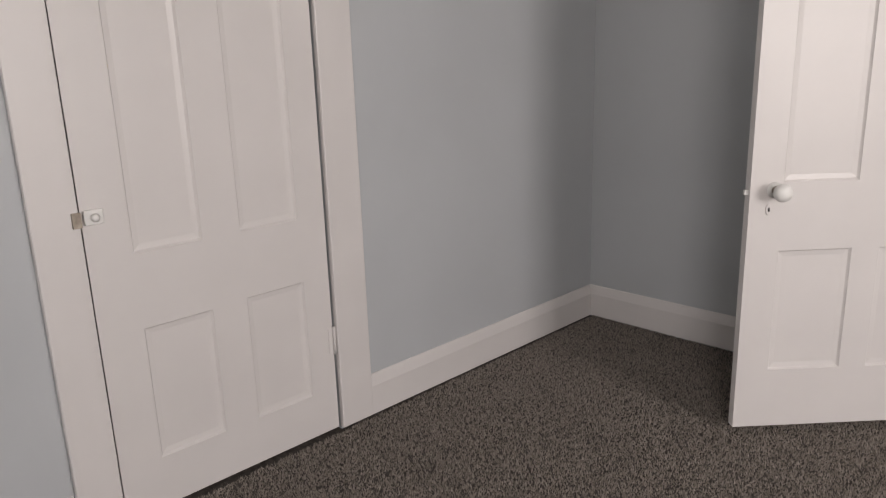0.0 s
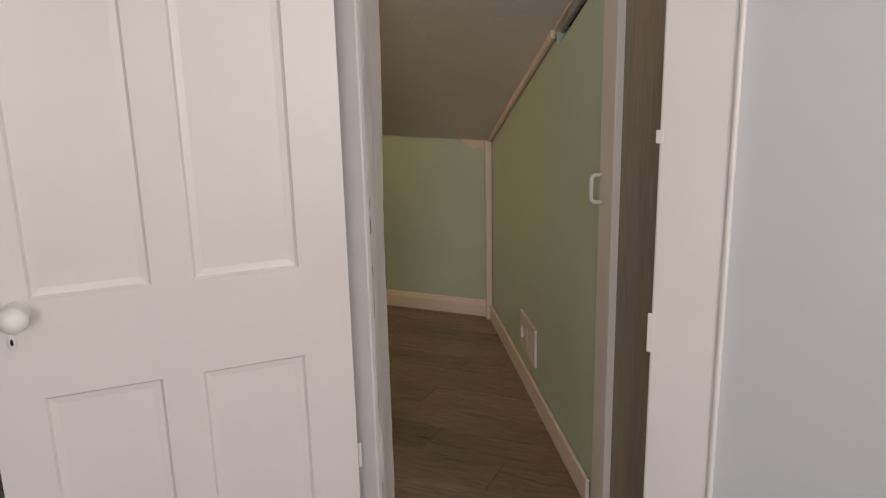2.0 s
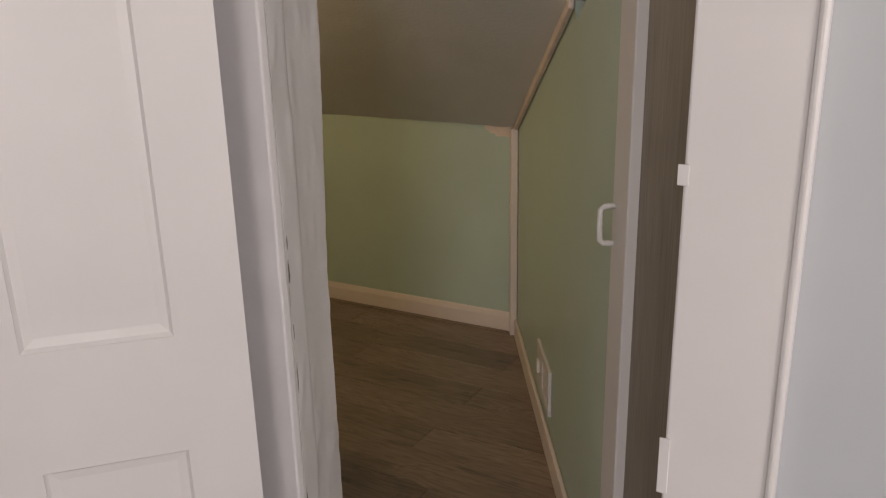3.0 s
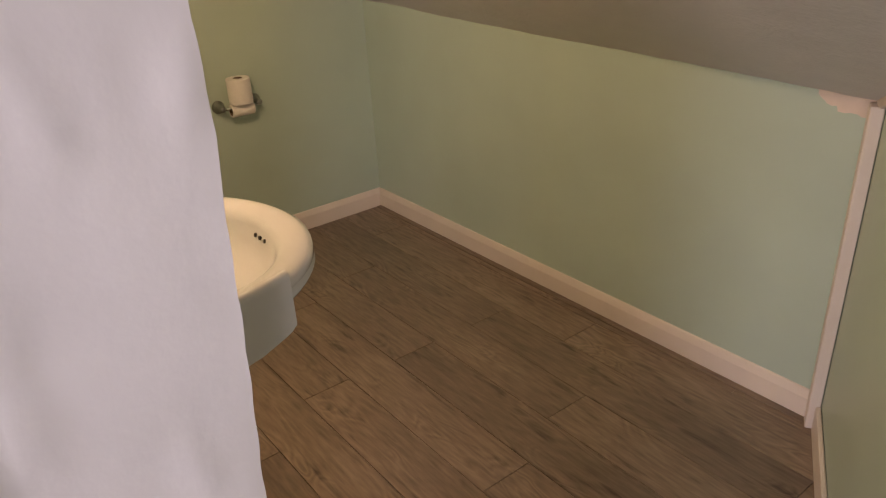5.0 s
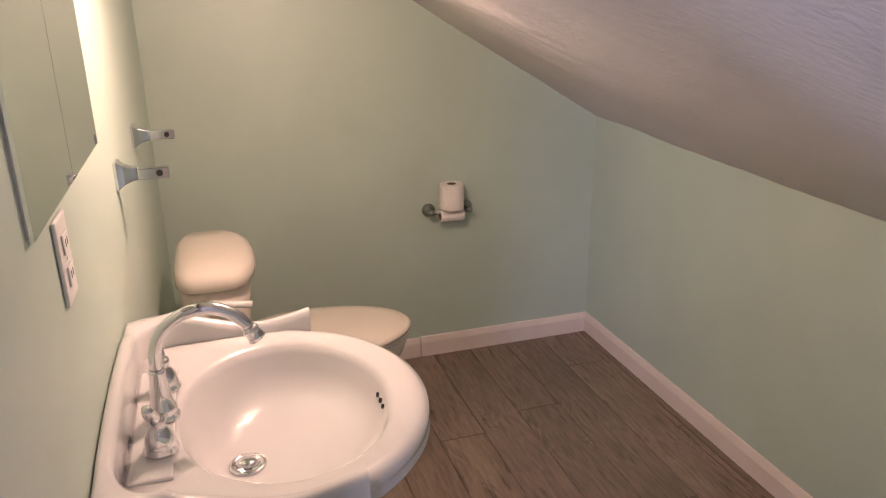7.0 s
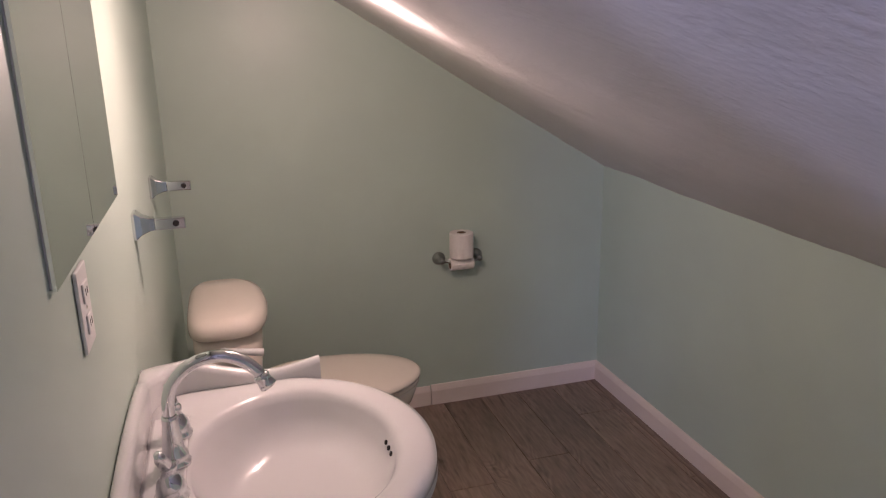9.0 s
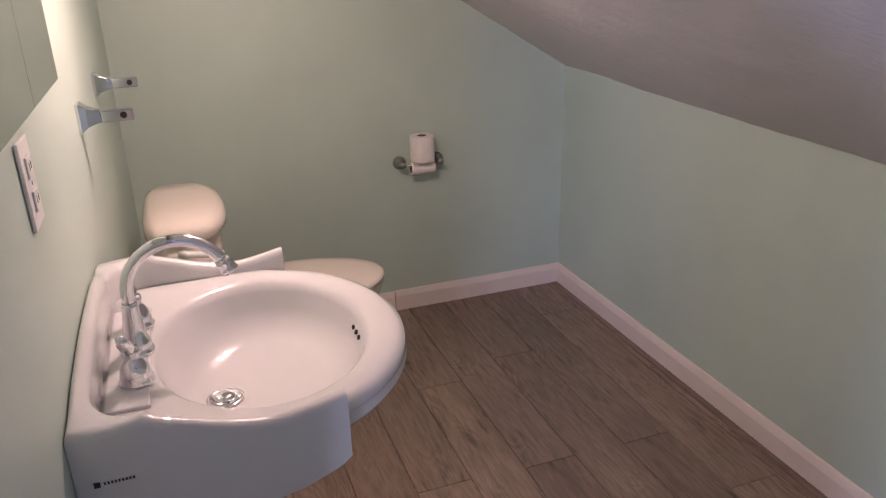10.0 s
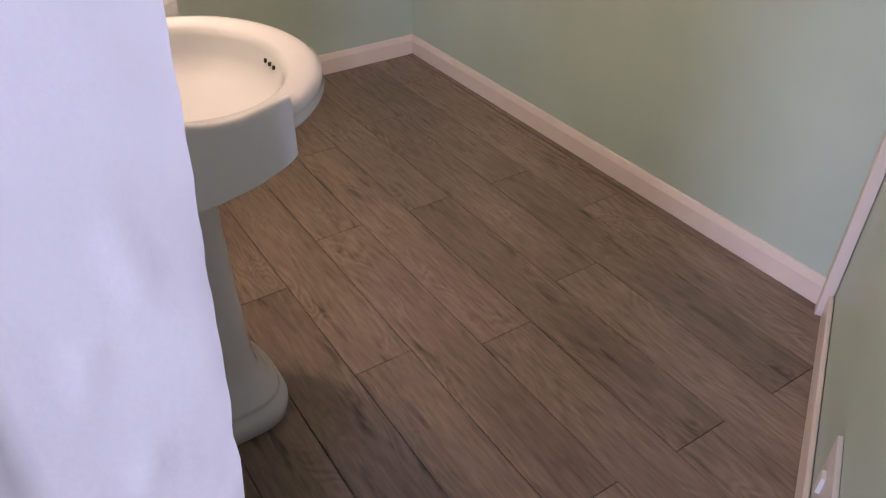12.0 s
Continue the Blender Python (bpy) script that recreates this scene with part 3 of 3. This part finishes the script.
def ring_at(f, z):
    return [(f(2 * math.pi * i / NT) * math.cos(2 * math.pi * i / NT), CY + f(2 * math.pi * i / NT) * math.sin(2 * math.pi * i / NT), z) for i in range(NT)]


def oval(ax, ay, dy=0.0):
    def f(th):
        c, s = math.cos(th), math.sin(th)
        return 1 / math.sqrt((c / ax) ** 2 + (s / ay) ** 2)
    return f


def blend(f, g, w):
    return lambda th: f(th) * (1 - w) + g(th) * w


bowl = oval(0.222, 0.178)


def shift(ring, dy):
    return [(x, y + dy, z) for x, y, z in ring]


rings = []
under = oval(0.10, 0.10)
rings.append(shift(ring_at(under, 0.722), -0.07))
rings.append(shift(ring_at(oval(0.19, 0.16), 0.745), -0.02))
rings.append(ring_at(lambda t: outline(t, -0.030), 0.790))
rings.append(ring_at(lambda t: outline(t, 0.000), 0.818))
rings.append(ring_at(lambda t: outline(t, 0.009), 0.832))
rings.append(ring_at(lambda t: outline(t, 0.001), 0.840))
rings.append(ring_at(lambda t: outline(t, 0.009), 0.848))
rings.append(ring_at(lambda t: outline(t, 0.007), 0.861))
rings.append(ring_at(lambda t: outline(t, -0.006), RIM))
rings.append(ring_at(lambda t: outline(t, -0.020), RIM + 0.001))
rings.append(shift(ring_at(oval(0.236, 0.192), RIM - 0.002), 0.0))
rings.append(ring_at(oval(0.226, 0.182), RIM - 0.008))
rings.append(ring_at(oval(0.219, 0.175), RIM - 0.022))
rings.append(ring_at(oval(0.207, 0.165), RIM - 0.050))
rings.append(shift(ring_at(oval(0.190, 0.150), RIM - 0.078), -0.004))
rings.append(shift(ring_at(oval(0.160, 0.125), RIM - 0.098), -0.016))
rings.append(shift(ring_at(oval(0.115, 0.090), RIM - 0.111), -0.038))
rings.append(shift(ring_at(oval(0.070, 0.058), RIM - 0.117), -0.058))
rings.append(shift(ring_at(oval(0.030, 0.030), RIM - 0.119), -0.074))
bm = bmesh.new()
add_rings(bm, rings)
basin = part("basin", bm, M_PORC, sink, smooth=True)


def wavy_top(n=16):
    """Upper edge of a side: high at the wall, low in the middle, a lifted tip in front."""
    pts = []
    for i in range(n + 1):
        y = 0.03 + 0.328 * i / n
        u = i / n
        z = 0.938 - 0.05 * (0.5 - 0.5 * math.cos(math.pi * min(1, u / 0.72)))
        if u > 0.72:
            z += 0.017 * ((u - 0.72) / 0.28) ** 1.3
        pts.append((y, z))
    return pts


low = [(0.363, 0.806), (0.345, 0.790), (0.29, 0.768), (0.22, 0.754), (0.15, 0.750), (0.07, 0.760), (0.0, 0.780)]
def along(pts, y):
    """Height of a profile given as (y, z) points, at y."""
    pts = sorted(pts)
    for (y0, h0), (y1, h1) in zip(pts, pts[1:]):
        if y <= y1:
            return h0 + (h1 - h0) * max(0.0, (y - y0)) / (y1 - y0)
    return pts[-1][1]


# one raised edge sweeps round both sides and the back, its inner corners hollowed
HO, HI, RI, YB = 0.310, 0.283, 0.085, 0.026
half = []
for i in range(22):
    y = 0.360 - (0.360 - (YB + RI)) * i / 21
    half.append(((HO, y * 1.0), (HI, y), along(wavy_top(), y), along(low, y)))
for i in range(1, 11):
    a = math.pi / 2 * i / 10
    inner = (HI - RI + RI * math.cos(a), YB + RI - RI * math.sin(a))
    if a < math.pi / 4:
        outer = (HO, max(0.012, (YB + RI) * (1 - math.tan(a))))
    else:
        outer = (min(HO - 0.012, HO - (RI + HO - HI) * (1 - math.tan(math.pi / 2 - a))), 0.0)
    half.append((outer, inner, 0.938 - 0.012 * math.sin(a * 2), 0.775))
for i in range(1, 7):
    x = (HI - RI) * (1 - i / 6)
    half.append(((x, 0.0), (x, YB), 0.938 + 0.010 * (1 - (x / (HI - RI)) ** 2), 0.775))
path_pts = half + [((-o[0], o[1]), (-n_[0], n_[1]), t_, b_) for o, n_, t_, b_ in half[-2::-1]]
rings = []
for o, n_, t_, b_ in path_pts:
    o, n_ = Vector(o), Vector(n_)
    d = (n_ - o).normalized()
    rings.append([(o.x, o.y, b_), (o.x, o.y, t_ - 0.012), (*(o + d * 0.003), t_ - 0.004), (*(o + d * 0.009), t_), (*(n_ - d * 0.009), t_), (*(n_ - d * 0.003), t_ - 0.004), (n_.x, n_.y, t_ - 0.014), (n_.x, n_.y, RIM - 0.006), (*(n_ - d * 0.004), b_)])
bm = bmesh.new()
add_rings(bm, rings)
edge_ob = part("raised_edge", bm, M_PORC, sink, "wavy-edged raised porcelain rim", smooth=True)
sp_ = edge_ob.modifiers.new("split", "EDGE_SPLIT")
sp_.split_angle = radians(50)
part("faucet_deck", box(-0.175, 0.175, 0.03, 0.096, RIM - 0.004, RIM + 0.005), M_PORC, sink, "slightly raised faucet deck", bevel=0.004)
bm = bmesh.new()
for k in (-1, 0, 1):
    bm2 = lathe([(0.0046, -0.005), (0.0046, 0.005)], pose(k * 0.021, CY + 0.1715, RIM - 0.036, 75, 0, 0), 12)
    me_tmp = bpy.data.meshes.new("hole")
    bm2.to_mesh(me_tmp)
    bm2.free()
    bm.from_mesh(me_tmp)
    bpy.data.meshes.remove(me_tmp)
part("overflow_holes", bm, M_DARK, basin)
dr = part("drain", lathe([(0.022, 0.0), (0.033, 0.001), (0.033, 0.004), (0.026, 0.006), (0.024, 0.002)], pose(0, CY - 0.074, RIM - 0.1195), 24), M_CHROME, sink, smooth=True)
part("stopper", lathe([(0.016, 0.004), (0.020, 0.006), (0.020, 0.010), (0.010, 0.013), (0.002, 0.014)], pose(0, CY - 0.074, RIM - 0.1195), 24), M_CHROME, dr, smooth=True)
# maker's mark as plain bars
bm = bmesh.new()
add_box(bm, 0.3098, 0.3106, 0.024, 0.032, 0.847, 0.855)
for k in range(9):
    add_box(bm, 0.3098, 0.3106, 0.036 + k * 0.0044, 0.0385 + k * 0.0044, 0.8495, 0.8535)
part("maker_mark", bm, M_INK, sink, "small dark printed mark")
# pedestal
ped = [(0.150, 0.0), (0.158, 0.006), (0.160, 0.040), (0.152, 0.056), (0.140, 0.062), (0.143, 0.072), (0.139, 0.084), (0.124, 0.092), (0.122, 0.104), (0.108, 0.118), (0.098, 0.145), (0.092, 0.20), (0.088, 0.35), (0.084, 0.55), (0.086, 0.66), (0.092, 0.705), (0.096, 0.735)]
bm = bmesh.new()
pr_rings = []
for r, z in ped:
    pr_rings.append([(r * math.cos(2 * math.pi * i / 48) * (1.0 + 0.06 * math.cos(4 * 2 * math.pi * i / 48) * -1), 0.205 + r * 0.98 * math.sin(2 * math.pi * i / 48) * (1.0 - 0.06 * math.cos(4 * 2 * math.pi * i / 48)), z) for i in range(48)])
add_rings(bm, pr_rings)
part("pedestal", bm, M_PORC, sink, smooth=True)

# ---- faucet ----
fa = thing("faucet", "chrome gooseneck faucet with two lever handles on the sink deck", "faucet", (SX, Y_SINK + 0.078, RIM + 0.004))
body_profile = [(0.026, 0.0), (0.027, 0.006), (0.022, 0.010), (0.024, 0.016), (0.023, 0.022), (0.018, 0.030), (0.016, 0.05), (0.013, 0.075), (0.0135, 0.085), (0.0125, 0.09)]
part("spout_base", lathe(body_profile, None, 26), M_CHROME, fa, smooth=True)
arc = [(0, 0, 0.085), (0, 0, 0.095), (0, 0, 0.105)]
R = 0.080
for i in range(1, 19):
    a = math.pi * i / 18 * 0.86
    arc.append((0, R - R * math.cos(a), 0.105 + R * math.sin(a)))
part("spout", tube(arc, 0.0105, 16), M_CHROME, fa, smooth=True)
e0, e1 = Vector(arc[-2]), Vector(arc[-1])
dd = (e1 - e0).normalized()
part("aerator", tube([e1 - dd * 0.004, e1 + dd * 0.003, e1 + dd * 0.006, e1 + dd * 0.016, e1 + dd * 0.022], [0.0115, 0.0145, 0.0125, 0.0145, 0.0155], 18), M_CHROME, fa, smooth=True)
for sgn in (1, -1):
    hb = part("handle_base", lathe([(0.026, 0.0), (0.027, 0.006), (0.023, 0.010), (0.024, 0.016), (0.022, 0.022), (0.0205, 0.03), (0.014, 0.04), (0.010, 0.046), (0.013, 0.052), (0.011, 0.06)], pose(sgn * 0.10, 0, 0), 26), M_CHROME, fa, smooth=True)
    lv = tube([(sgn * 0.10, 0.0, 0.052), (sgn * 0.108, -0.004, 0.064), (sgn * 0.118, -0.008, 0.078), (sgn * 0.126, -0.010, 0.092)], [0.009, 0.0105, 0.0095, 0.006], 14)
    part("lever", lv, M_CHROME, hb, smooth=True)

# ---- supply valve, hose and trap under the sink ----
sv = thing("supply_valve", "chrome shut-off valve with a black braided hose under the sink", "valve", (0.76, Y_SINK, 0.50))
part("escutcheon", lathe([(0.028, 0.0), (0.028, 0.003), (0.012, 0.012)], pose(0, 0, 0, -90, 0, 0), 22), M_CHROME, sv, smooth=True)
part("valve_body", tube([(0, 0.004, 0), (0, 0.03, 0), (0, 0.05, 0)], [0.009, 0.012, 0.012], 14), M_CHROME, sv, smooth=True)
part("valve_outlet", tube([(0, 0.042, -0.005), (0, 0.042, 0.03)], [0.009, 0.008], 12), M_CHROME, sv, smooth=True)
part("valve_handle", lathe([(0.004, 0.05), (0.006, 0.066), (0.017, 0.068), (0.017, 0.075), (0.006, 0.078)], pose(0, 0, 0, -90, 0, 0), 18, 1.25, 0.75), M_CHROME, sv, smooth=True)
hose = [(0, 0.042, 0.03), (0.0, 0.044, 0.07), (0.02, 0.036, 0.11), (0.045, 0.020, 0.16), (0.055, 0.018, 0.20), (0.045, 0.03, 0.235), (0.01, 0.05, 0.262), (-0.05, 0.075, 0.30)]
part("hose", tube(hose, 0.0085, 12), M_BLACK, sv, smooth=True)
trap = thing("drain_trap", "white plastic drain trap between wall and pedestal", "drain pipe", (0.58, Y_SINK, 0.43))
tp = [(0.03, 0.002, 0.0), (0.03, 0.05, 0.0), (0.03, 0.075, -0.01), (0.027, 0.10, -0.04), (0.02, 0.13, -0.05), (0.012, 0.155, -0.035), (0.005, 0.165, 0.0), (0, 0.17, 0.10), (0, 0.18, 0.30)]
part("pipe", tube(tp, 0.019, 18), M_PVC, trap, smooth=True)
part("slip_nut", tube([(0.03, 0.046, 0), (0.03, 0.066, 0)], 0.026, 10), M_PVC, trap)
part("flange", lathe([(0.04, 0), (0.04, 0.004), (0.022, 0.008)], pose(0.03, 0.0, 0, -90, 0, 0), 24), M_PVC, trap, smooth=True)

# ---- mirror cabinet ----
mc = thing("mirror_cabinet", "frameless mirrored cabinet with two doors on the green wall", "mirror", (0.28, Y_SINK, 1.275))
part("body", box(0.004, 0.591, 0.0, 0.003, 0.010, 0.44), M_PLAST, mc)
for x0, x1 in ((0.0, 0.2965), (0.2985, 0.595)):
    d = part("mirror_door", box(x0, x1, 0.0035, 0.0080, 0.008, 0.445), M_MIRROR, mc)
vl = thing("ceiling_light", "small white dished ceiling lamp under the slanting plaster", "lamp", m=pose(*LAMP, -27, 0, 0))
part("canopy", lathe([(0.04, 0.02), (0.045, 0.014), (0.056, 0.004), (0.058, 0.0), (0.056, -0.003), (0.050, 0.0), (0.040, 0.006), (0.02, 0.008)], None, 32), M_PLAST, vl, "white dished lamp canopy", smooth=True)
part("lamp_socket", lathe([(0.016, 0.010), (0.016, 0.004), (0.012, 0.001)], None, 18), M_PLAST, vl, smooth=True)

# ---- towel bar brackets, outlet ----


def bracket(x):
    e = thing("towel_bar_bracket", "chrome towel bar bracket with its bar missing", "towel bracket", (x, Y_SINK, 1.17), "towel bar brackets")
    bm = bmesh.new()
    sq = lambda h, y: [(-h, y, -h * 1.15), (h, y, -h * 1.15), (h, y, h * 1.15), (-h, y, h * 1.15)]
    add_rings(bm, [sq(0.026, 0.0), sq(0.026, 0.006), sq(0.018, 0.018), sq(0.013, 0.034), sq(0.012, 0.045)])
    part("base", bm, M_CHROME, e, bevel=0.0015)
    bm = bmesh.new()
    add_box(bm, -0.011, 0.011, 0.045, 0.110, -0.014, 0.011)
    part("arm", bm, M_CHROME, e, bevel=0.002)
    part("socket", lathe([(0.007, 0.0), (0.007, 0.002)], pose(0.0112, 0.090, -0.001, 0, 90, 0), 16), M_DARK, e)
    return e


bk = bracket(0.045)
copy_thing(bk, pose(-0.43, Y_SINK, 1.17))
ol = thing("wall_outlet", "white double outlet plate under the mirror", "outlet", (0.715, Y_SINK, 1.21))
part("plate", box(-0.036, 0.036, 0.0005, 0.006, -0.058, 0.058), M_PLAST, ol, bevel=0.002)
for dz in (0.022, -0.022):
    rc = part("receptacle", box(-0.016, 0.016, 0.006, 0.009, dz - 0.014, dz + 0.014), M_PLAST, ol, bevel=0.003)
    for dx in (-0.006, 0.006):
        part("slot", box(dx - 0.0012, dx + 0.0012, 0.009, 0.0094, dz - 0.004, dz + 0.006), M_DARK, rc)
part("screw", lathe([(0.003, 0.006), (0.003, 0.0068)], pose(0, 0, 0, -90, 0, 0), 10), M_CHROME, ol)

# ---- toilet ----
TX = -0.488
to = thing("toilet", "biscuit porcelain toilet with closed lid against the green wall", "toilet", (TX, Y_SINK, 0))


def rr_ring(hx, y0, y1, z, n=40, bow=0.0, p=4.0):
    """A rounded rectangle, with its front bowed out."""
    out = []
    cy, hy = (y0 + y1) / 2, (y1 - y0) / 2
    for i in range(n):
        a = 2 * math.pi * i / n
        c, s = math.cos(a), math.sin(a)
        x = hx * math.copysign(abs(c) ** (2 / p), c)
        y = cy + hy * math.copysign(abs(s) ** (2 / p), s)
        if s > 0:
            y += bow * (1 - (x / hx) ** 2)
        out.append((x, y, z))
    return out


bm = bmesh.new()
add_rings(bm, [rr_ring(0.165, 0.075, 0.215, 0.42, bow=0.02), rr_ring(0.185, 0.07, 0.23, 0.50, bow=0.025), rr_ring(0.200, 0.066, 0.24, 0.65, bow=0.03), rr_ring(0.204, 0.066, 0.243, 0.742, bow=0.03)])
part("tank", bm, M_BISC, to, smooth=True)
bm = bmesh.new()
add_rings(bm, [rr_ring(0.212, 0.06, 0.252, 0.744, bow=0.032), rr_ring(0.219, 0.056, 0.258, 0.750, bow=0.034), rr_ring(0.221, 0.056, 0.260, 0.772, bow=0.034), rr_ring(0.214, 0.062, 0.252, 0.793, bow=0.032), rr_ring(0.185, 0.08, 0.23, 0.805, bow=0.03), rr_ring(0.10, 0.11, 0.19, 0.809, bow=0.01)])
part("tank_lid", bm, M_BISC, to, smooth=True)
part("flush_lever", tube([(0.200, 0.15, 0.71), (0.222, 0.17, 0.712), (0.226, 0.22, 0.708), (0.226, 0.262, 0.700)], [0.011, 0.011, 0.010, 0.012], 12), M_PLAST, to, "white flush lever", smooth=True)


def egg(w, y0, y1, z, n=48):
    out = []
    cy = y0 + (y1 - y0) * 0.42
    for i in range(n):
        a = 2 * math.pi * i / n
        c, s = math.cos(a), math.sin(a)
        ry = (y1 - cy) if s > 0 else (cy - y0)
        k = 1.0 if s > 0 else 0.8
        out.append((w * c, cy + ry * math.copysign(abs(s) ** k, s), z))
    return out


bm = bmesh.new()
add_rings(bm, [egg(0.11, 0.14, 0.60, 0.000), egg(0.112, 0.14, 0.605, 0.030), egg(0.10, 0.16, 0.56, 0.080), egg(0.10, 0.17, 0.56, 0.180), egg(0.135, 0.18, 0.66, 0.308), egg(0.172, 0.19, 0.745, 0.378), egg(0.182, 0.19, 0.765, 0.428), egg(0.178, 0.19, 0.76, 0.442)])
part("bowl", bm, M_BISC, to, smooth=True)
part("bowl_shelf", box(-0.16, 0.16, 0.03, 0.24, 0.34, 0.424), M_BISC, to, bevel=0.02)
bm = bmesh.new()
add_rings(bm, [egg(0.178, 0.215, 0.762, 0.444), egg(0.186, 0.21, 0.772, 0.448), egg(0.186, 0.21, 0.772, 0.458), egg(0.180, 0.215, 0.766, 0.462)])
part("seat", bm, M_BISC, to, smooth=True)
bm = bmesh.new()
add_rings(bm, [egg(0.178, 0.215, 0.766, 0.465), egg(0.196, 0.208, 0.776, 0.469), egg(0.197, 0.208, 0.778, 0.480), egg(0.180, 0.215, 0.768, 0.487), egg(0.14, 0.25, 0.72, 0.493), egg(0.06, 0.35, 0.60, 0.495)])
part("lid", bm, M_BISC, to, smooth=True)

# ---- toilet paper ----
ph = thing("paper_holder", "pewter toilet paper holder on the green wall", "paper holder", (X_TOILET, 1.29, 0.655))
for sgn in (-1, 1):
    y = sgn * 0.082
    po = part("post", lathe([(0.027, 0.0), (0.028, 0.006), (0.022, 0.014), (0.012, 0.022), (0.011, 0.050), (0.013, 0.056), (0.010, 0.062)], pose(0, y, 0.012, 0, 90, 0), 22), M_PEWTER, ph, smooth=True)
part("rod", tube([(0.05, -0.078, 0.008), (0.05, 0.078, 0.008)], 0.007, 12), M_CHROME, ph, smooth=True)


def paper_roll(name, label, m, r, h, core=0.019):
    e = thing(name, label, "toilet paper", m=m)
    bm = bmesh.new()
    n = 36
    ringof = lambda q, z: [(q * math.cos(2 * math.pi * i / n), q * math.sin(2 * math.pi * i / n), z) for i in range(n)]
    add_rings(bm, [ringof(core, -h / 2), ringof(r - 0.002, -h / 2), ringof(r, -h / 2 + 0.003), ringof(r, h / 2 - 0.003), ringof(r - 0.002, h / 2), ringof(core, h / 2)], False, False)
    part("paper", bm, M_PAPER, e, smooth=False, bevel=0.0)
    bm = bmesh.new()
    add_rings(bm, [ringof(core, -h / 2), ringof(core, h / 2)], False, False)
    add_rings(bm, [ringof(core - 0.001, -h / 2), ringof(core - 0.001, h / 2)], False, False)
    part("core", bm, M_CARD, e, smooth=True)
    return e


paper_roll("hanging_roll", "nearly used white paper roll on the holder", pose(X_TOILET + 0.05, 1.293, 0.650, 90, 0, 0), 0.027, 0.10)
paper_roll("spare_roll", "white paper roll standing on top of the holder", pose(X_TOILET + 0.055, 1.293, 0.732), 0.050, 0.104)

# ---- vinyl planks, each its own board ----
PITCH, PLEN = 0.1715, 1.205
row_end = {-5: 0.35, -4: 0.9, -3: 0.2, -2: 0.55, -1: 0.25, 0: 0.675, 1: 0.08, 2: 0.76, 3: 1.30, 4: 0.66, 5: 1.307, 6: 0.4, 7: 0.95}
plank_meshes = {}


def plank_mesh(length, width):
    key = (round(length, 2), round(width, 3))
    if key not in plank_meshes:
        g, h, c = 0.0009, 0.006, 0.0011
        hx, hy = length / 2 - g, width / 2 - g
        vs, fs = [], []
        for z, k in ((-0.004, 0.0), (h - 0.006 - c, 0.0), (h - 0.006, c)):
            vs += [(-hx + k, -hy + k, z), (hx - k, -hy + k, z), (hx - k, hy - k, z), (-hx + k, hy - k, z)]
        for a in (0, 4):
            for i in range(4):
                j = (i + 1) % 4
                fs.append((a + i, a + j, a + 4 + j, a + 4 + i))
        fs.append((8, 9, 10, 11))
        me = bpy.data.meshes.new("plank")
        me.from_pydata(vs, [], fs)
        me.materials.append(M_PLANK)
        plank_meshes[key] = me
    return plank_meshes[key]


for k, end in row_end.items():
    y0, y1 = 0.70 + k * PITCH, 0.70 + (k + 1) * PITCH
    y0, y1 = max(y0, 0.012), min(y1, Y_KNEE - 0.003)
    if y1 - y0 < 0.02:
        continue
    x_max = A.x + (Y_KNEE - y0) * (B.x - A.x) / Y_KNEE + 0.06
    e = end
    while e - PLEN > X_TOILET:
        e -= PLEN
    x0 = X_TOILET
    while x0 < x_max - 0.01:
        x1 = min(e, x_max)
        if y1 < 0.2:
            x0c, x1c = max(x0, DOOR_L - 0.15), x1
        else:
            x0c, x1c = x0, x1
        if x1c - x0c > 0.02:
            ob = new("plank", plank_mesh(x1c - x0c, y1 - y0))
            ob.location = ((x0c + x1c) / 2, (y0 + y1) / 2, 0.0)
            ob.parent = floor_bath
        x0, e = x1, e + PLEN

# ---- carpet pile ----
rng = np.random.default_rng(4)
COUNT = 190000
px = np.concatenate([rng.uniform(0.02, 2.6, COUNT), rng.uniform(0.02, 4.7, 20000)])
py = np.concatenate([rng.uniform(-2.3, 0.012, COUNT), rng.uniform(-4.5, 0.0, 20000)])
n = len(px)
lean = rng.uniform(0, 2 * np.pi, n)
hgt, wid, tilt = rng.uniform(0.007, 0.012, n), rng.uniform(0.0016, 0.0034, n), rng.uniform(0.003, 0.008, n)
base = np.stack([px, py, np.full(n, -0.0125)], 1)
ca, sa = np.cos(lean), np.sin(lean)
z0 = np.zeros(n)
v0 = base + np.stack([-sa * wid, ca * wid, z0], 1)
v1 = base + np.stack([sa * wid, -ca * wid, z0], 1)
v2 = base + np.stack([ca * wid, sa * wid, z0], 1)
v3 = base + np.stack([ca * tilt, sa * tilt, hgt], 1)
verts = np.stack([v0, v1, v2, v3], 1).reshape(-1, 3)
idx = np.arange(n) * 4
faces = np.concatenate([np.stack([idx, idx + 1, idx + 3], 1), np.stack([idx + 1, idx + 2, idx + 3], 1), np.stack([idx + 2, idx, idx + 3], 1)])
me = bpy.data.meshes.new("carpet_pile")
me.from_pydata(verts.tolist(), [], faces.tolist())
me.materials.append(M_PILE)
tagged(new("carpet_pile", me), "grey-brown flecked cut pile of the carpet", "carpet", kind="stuff")
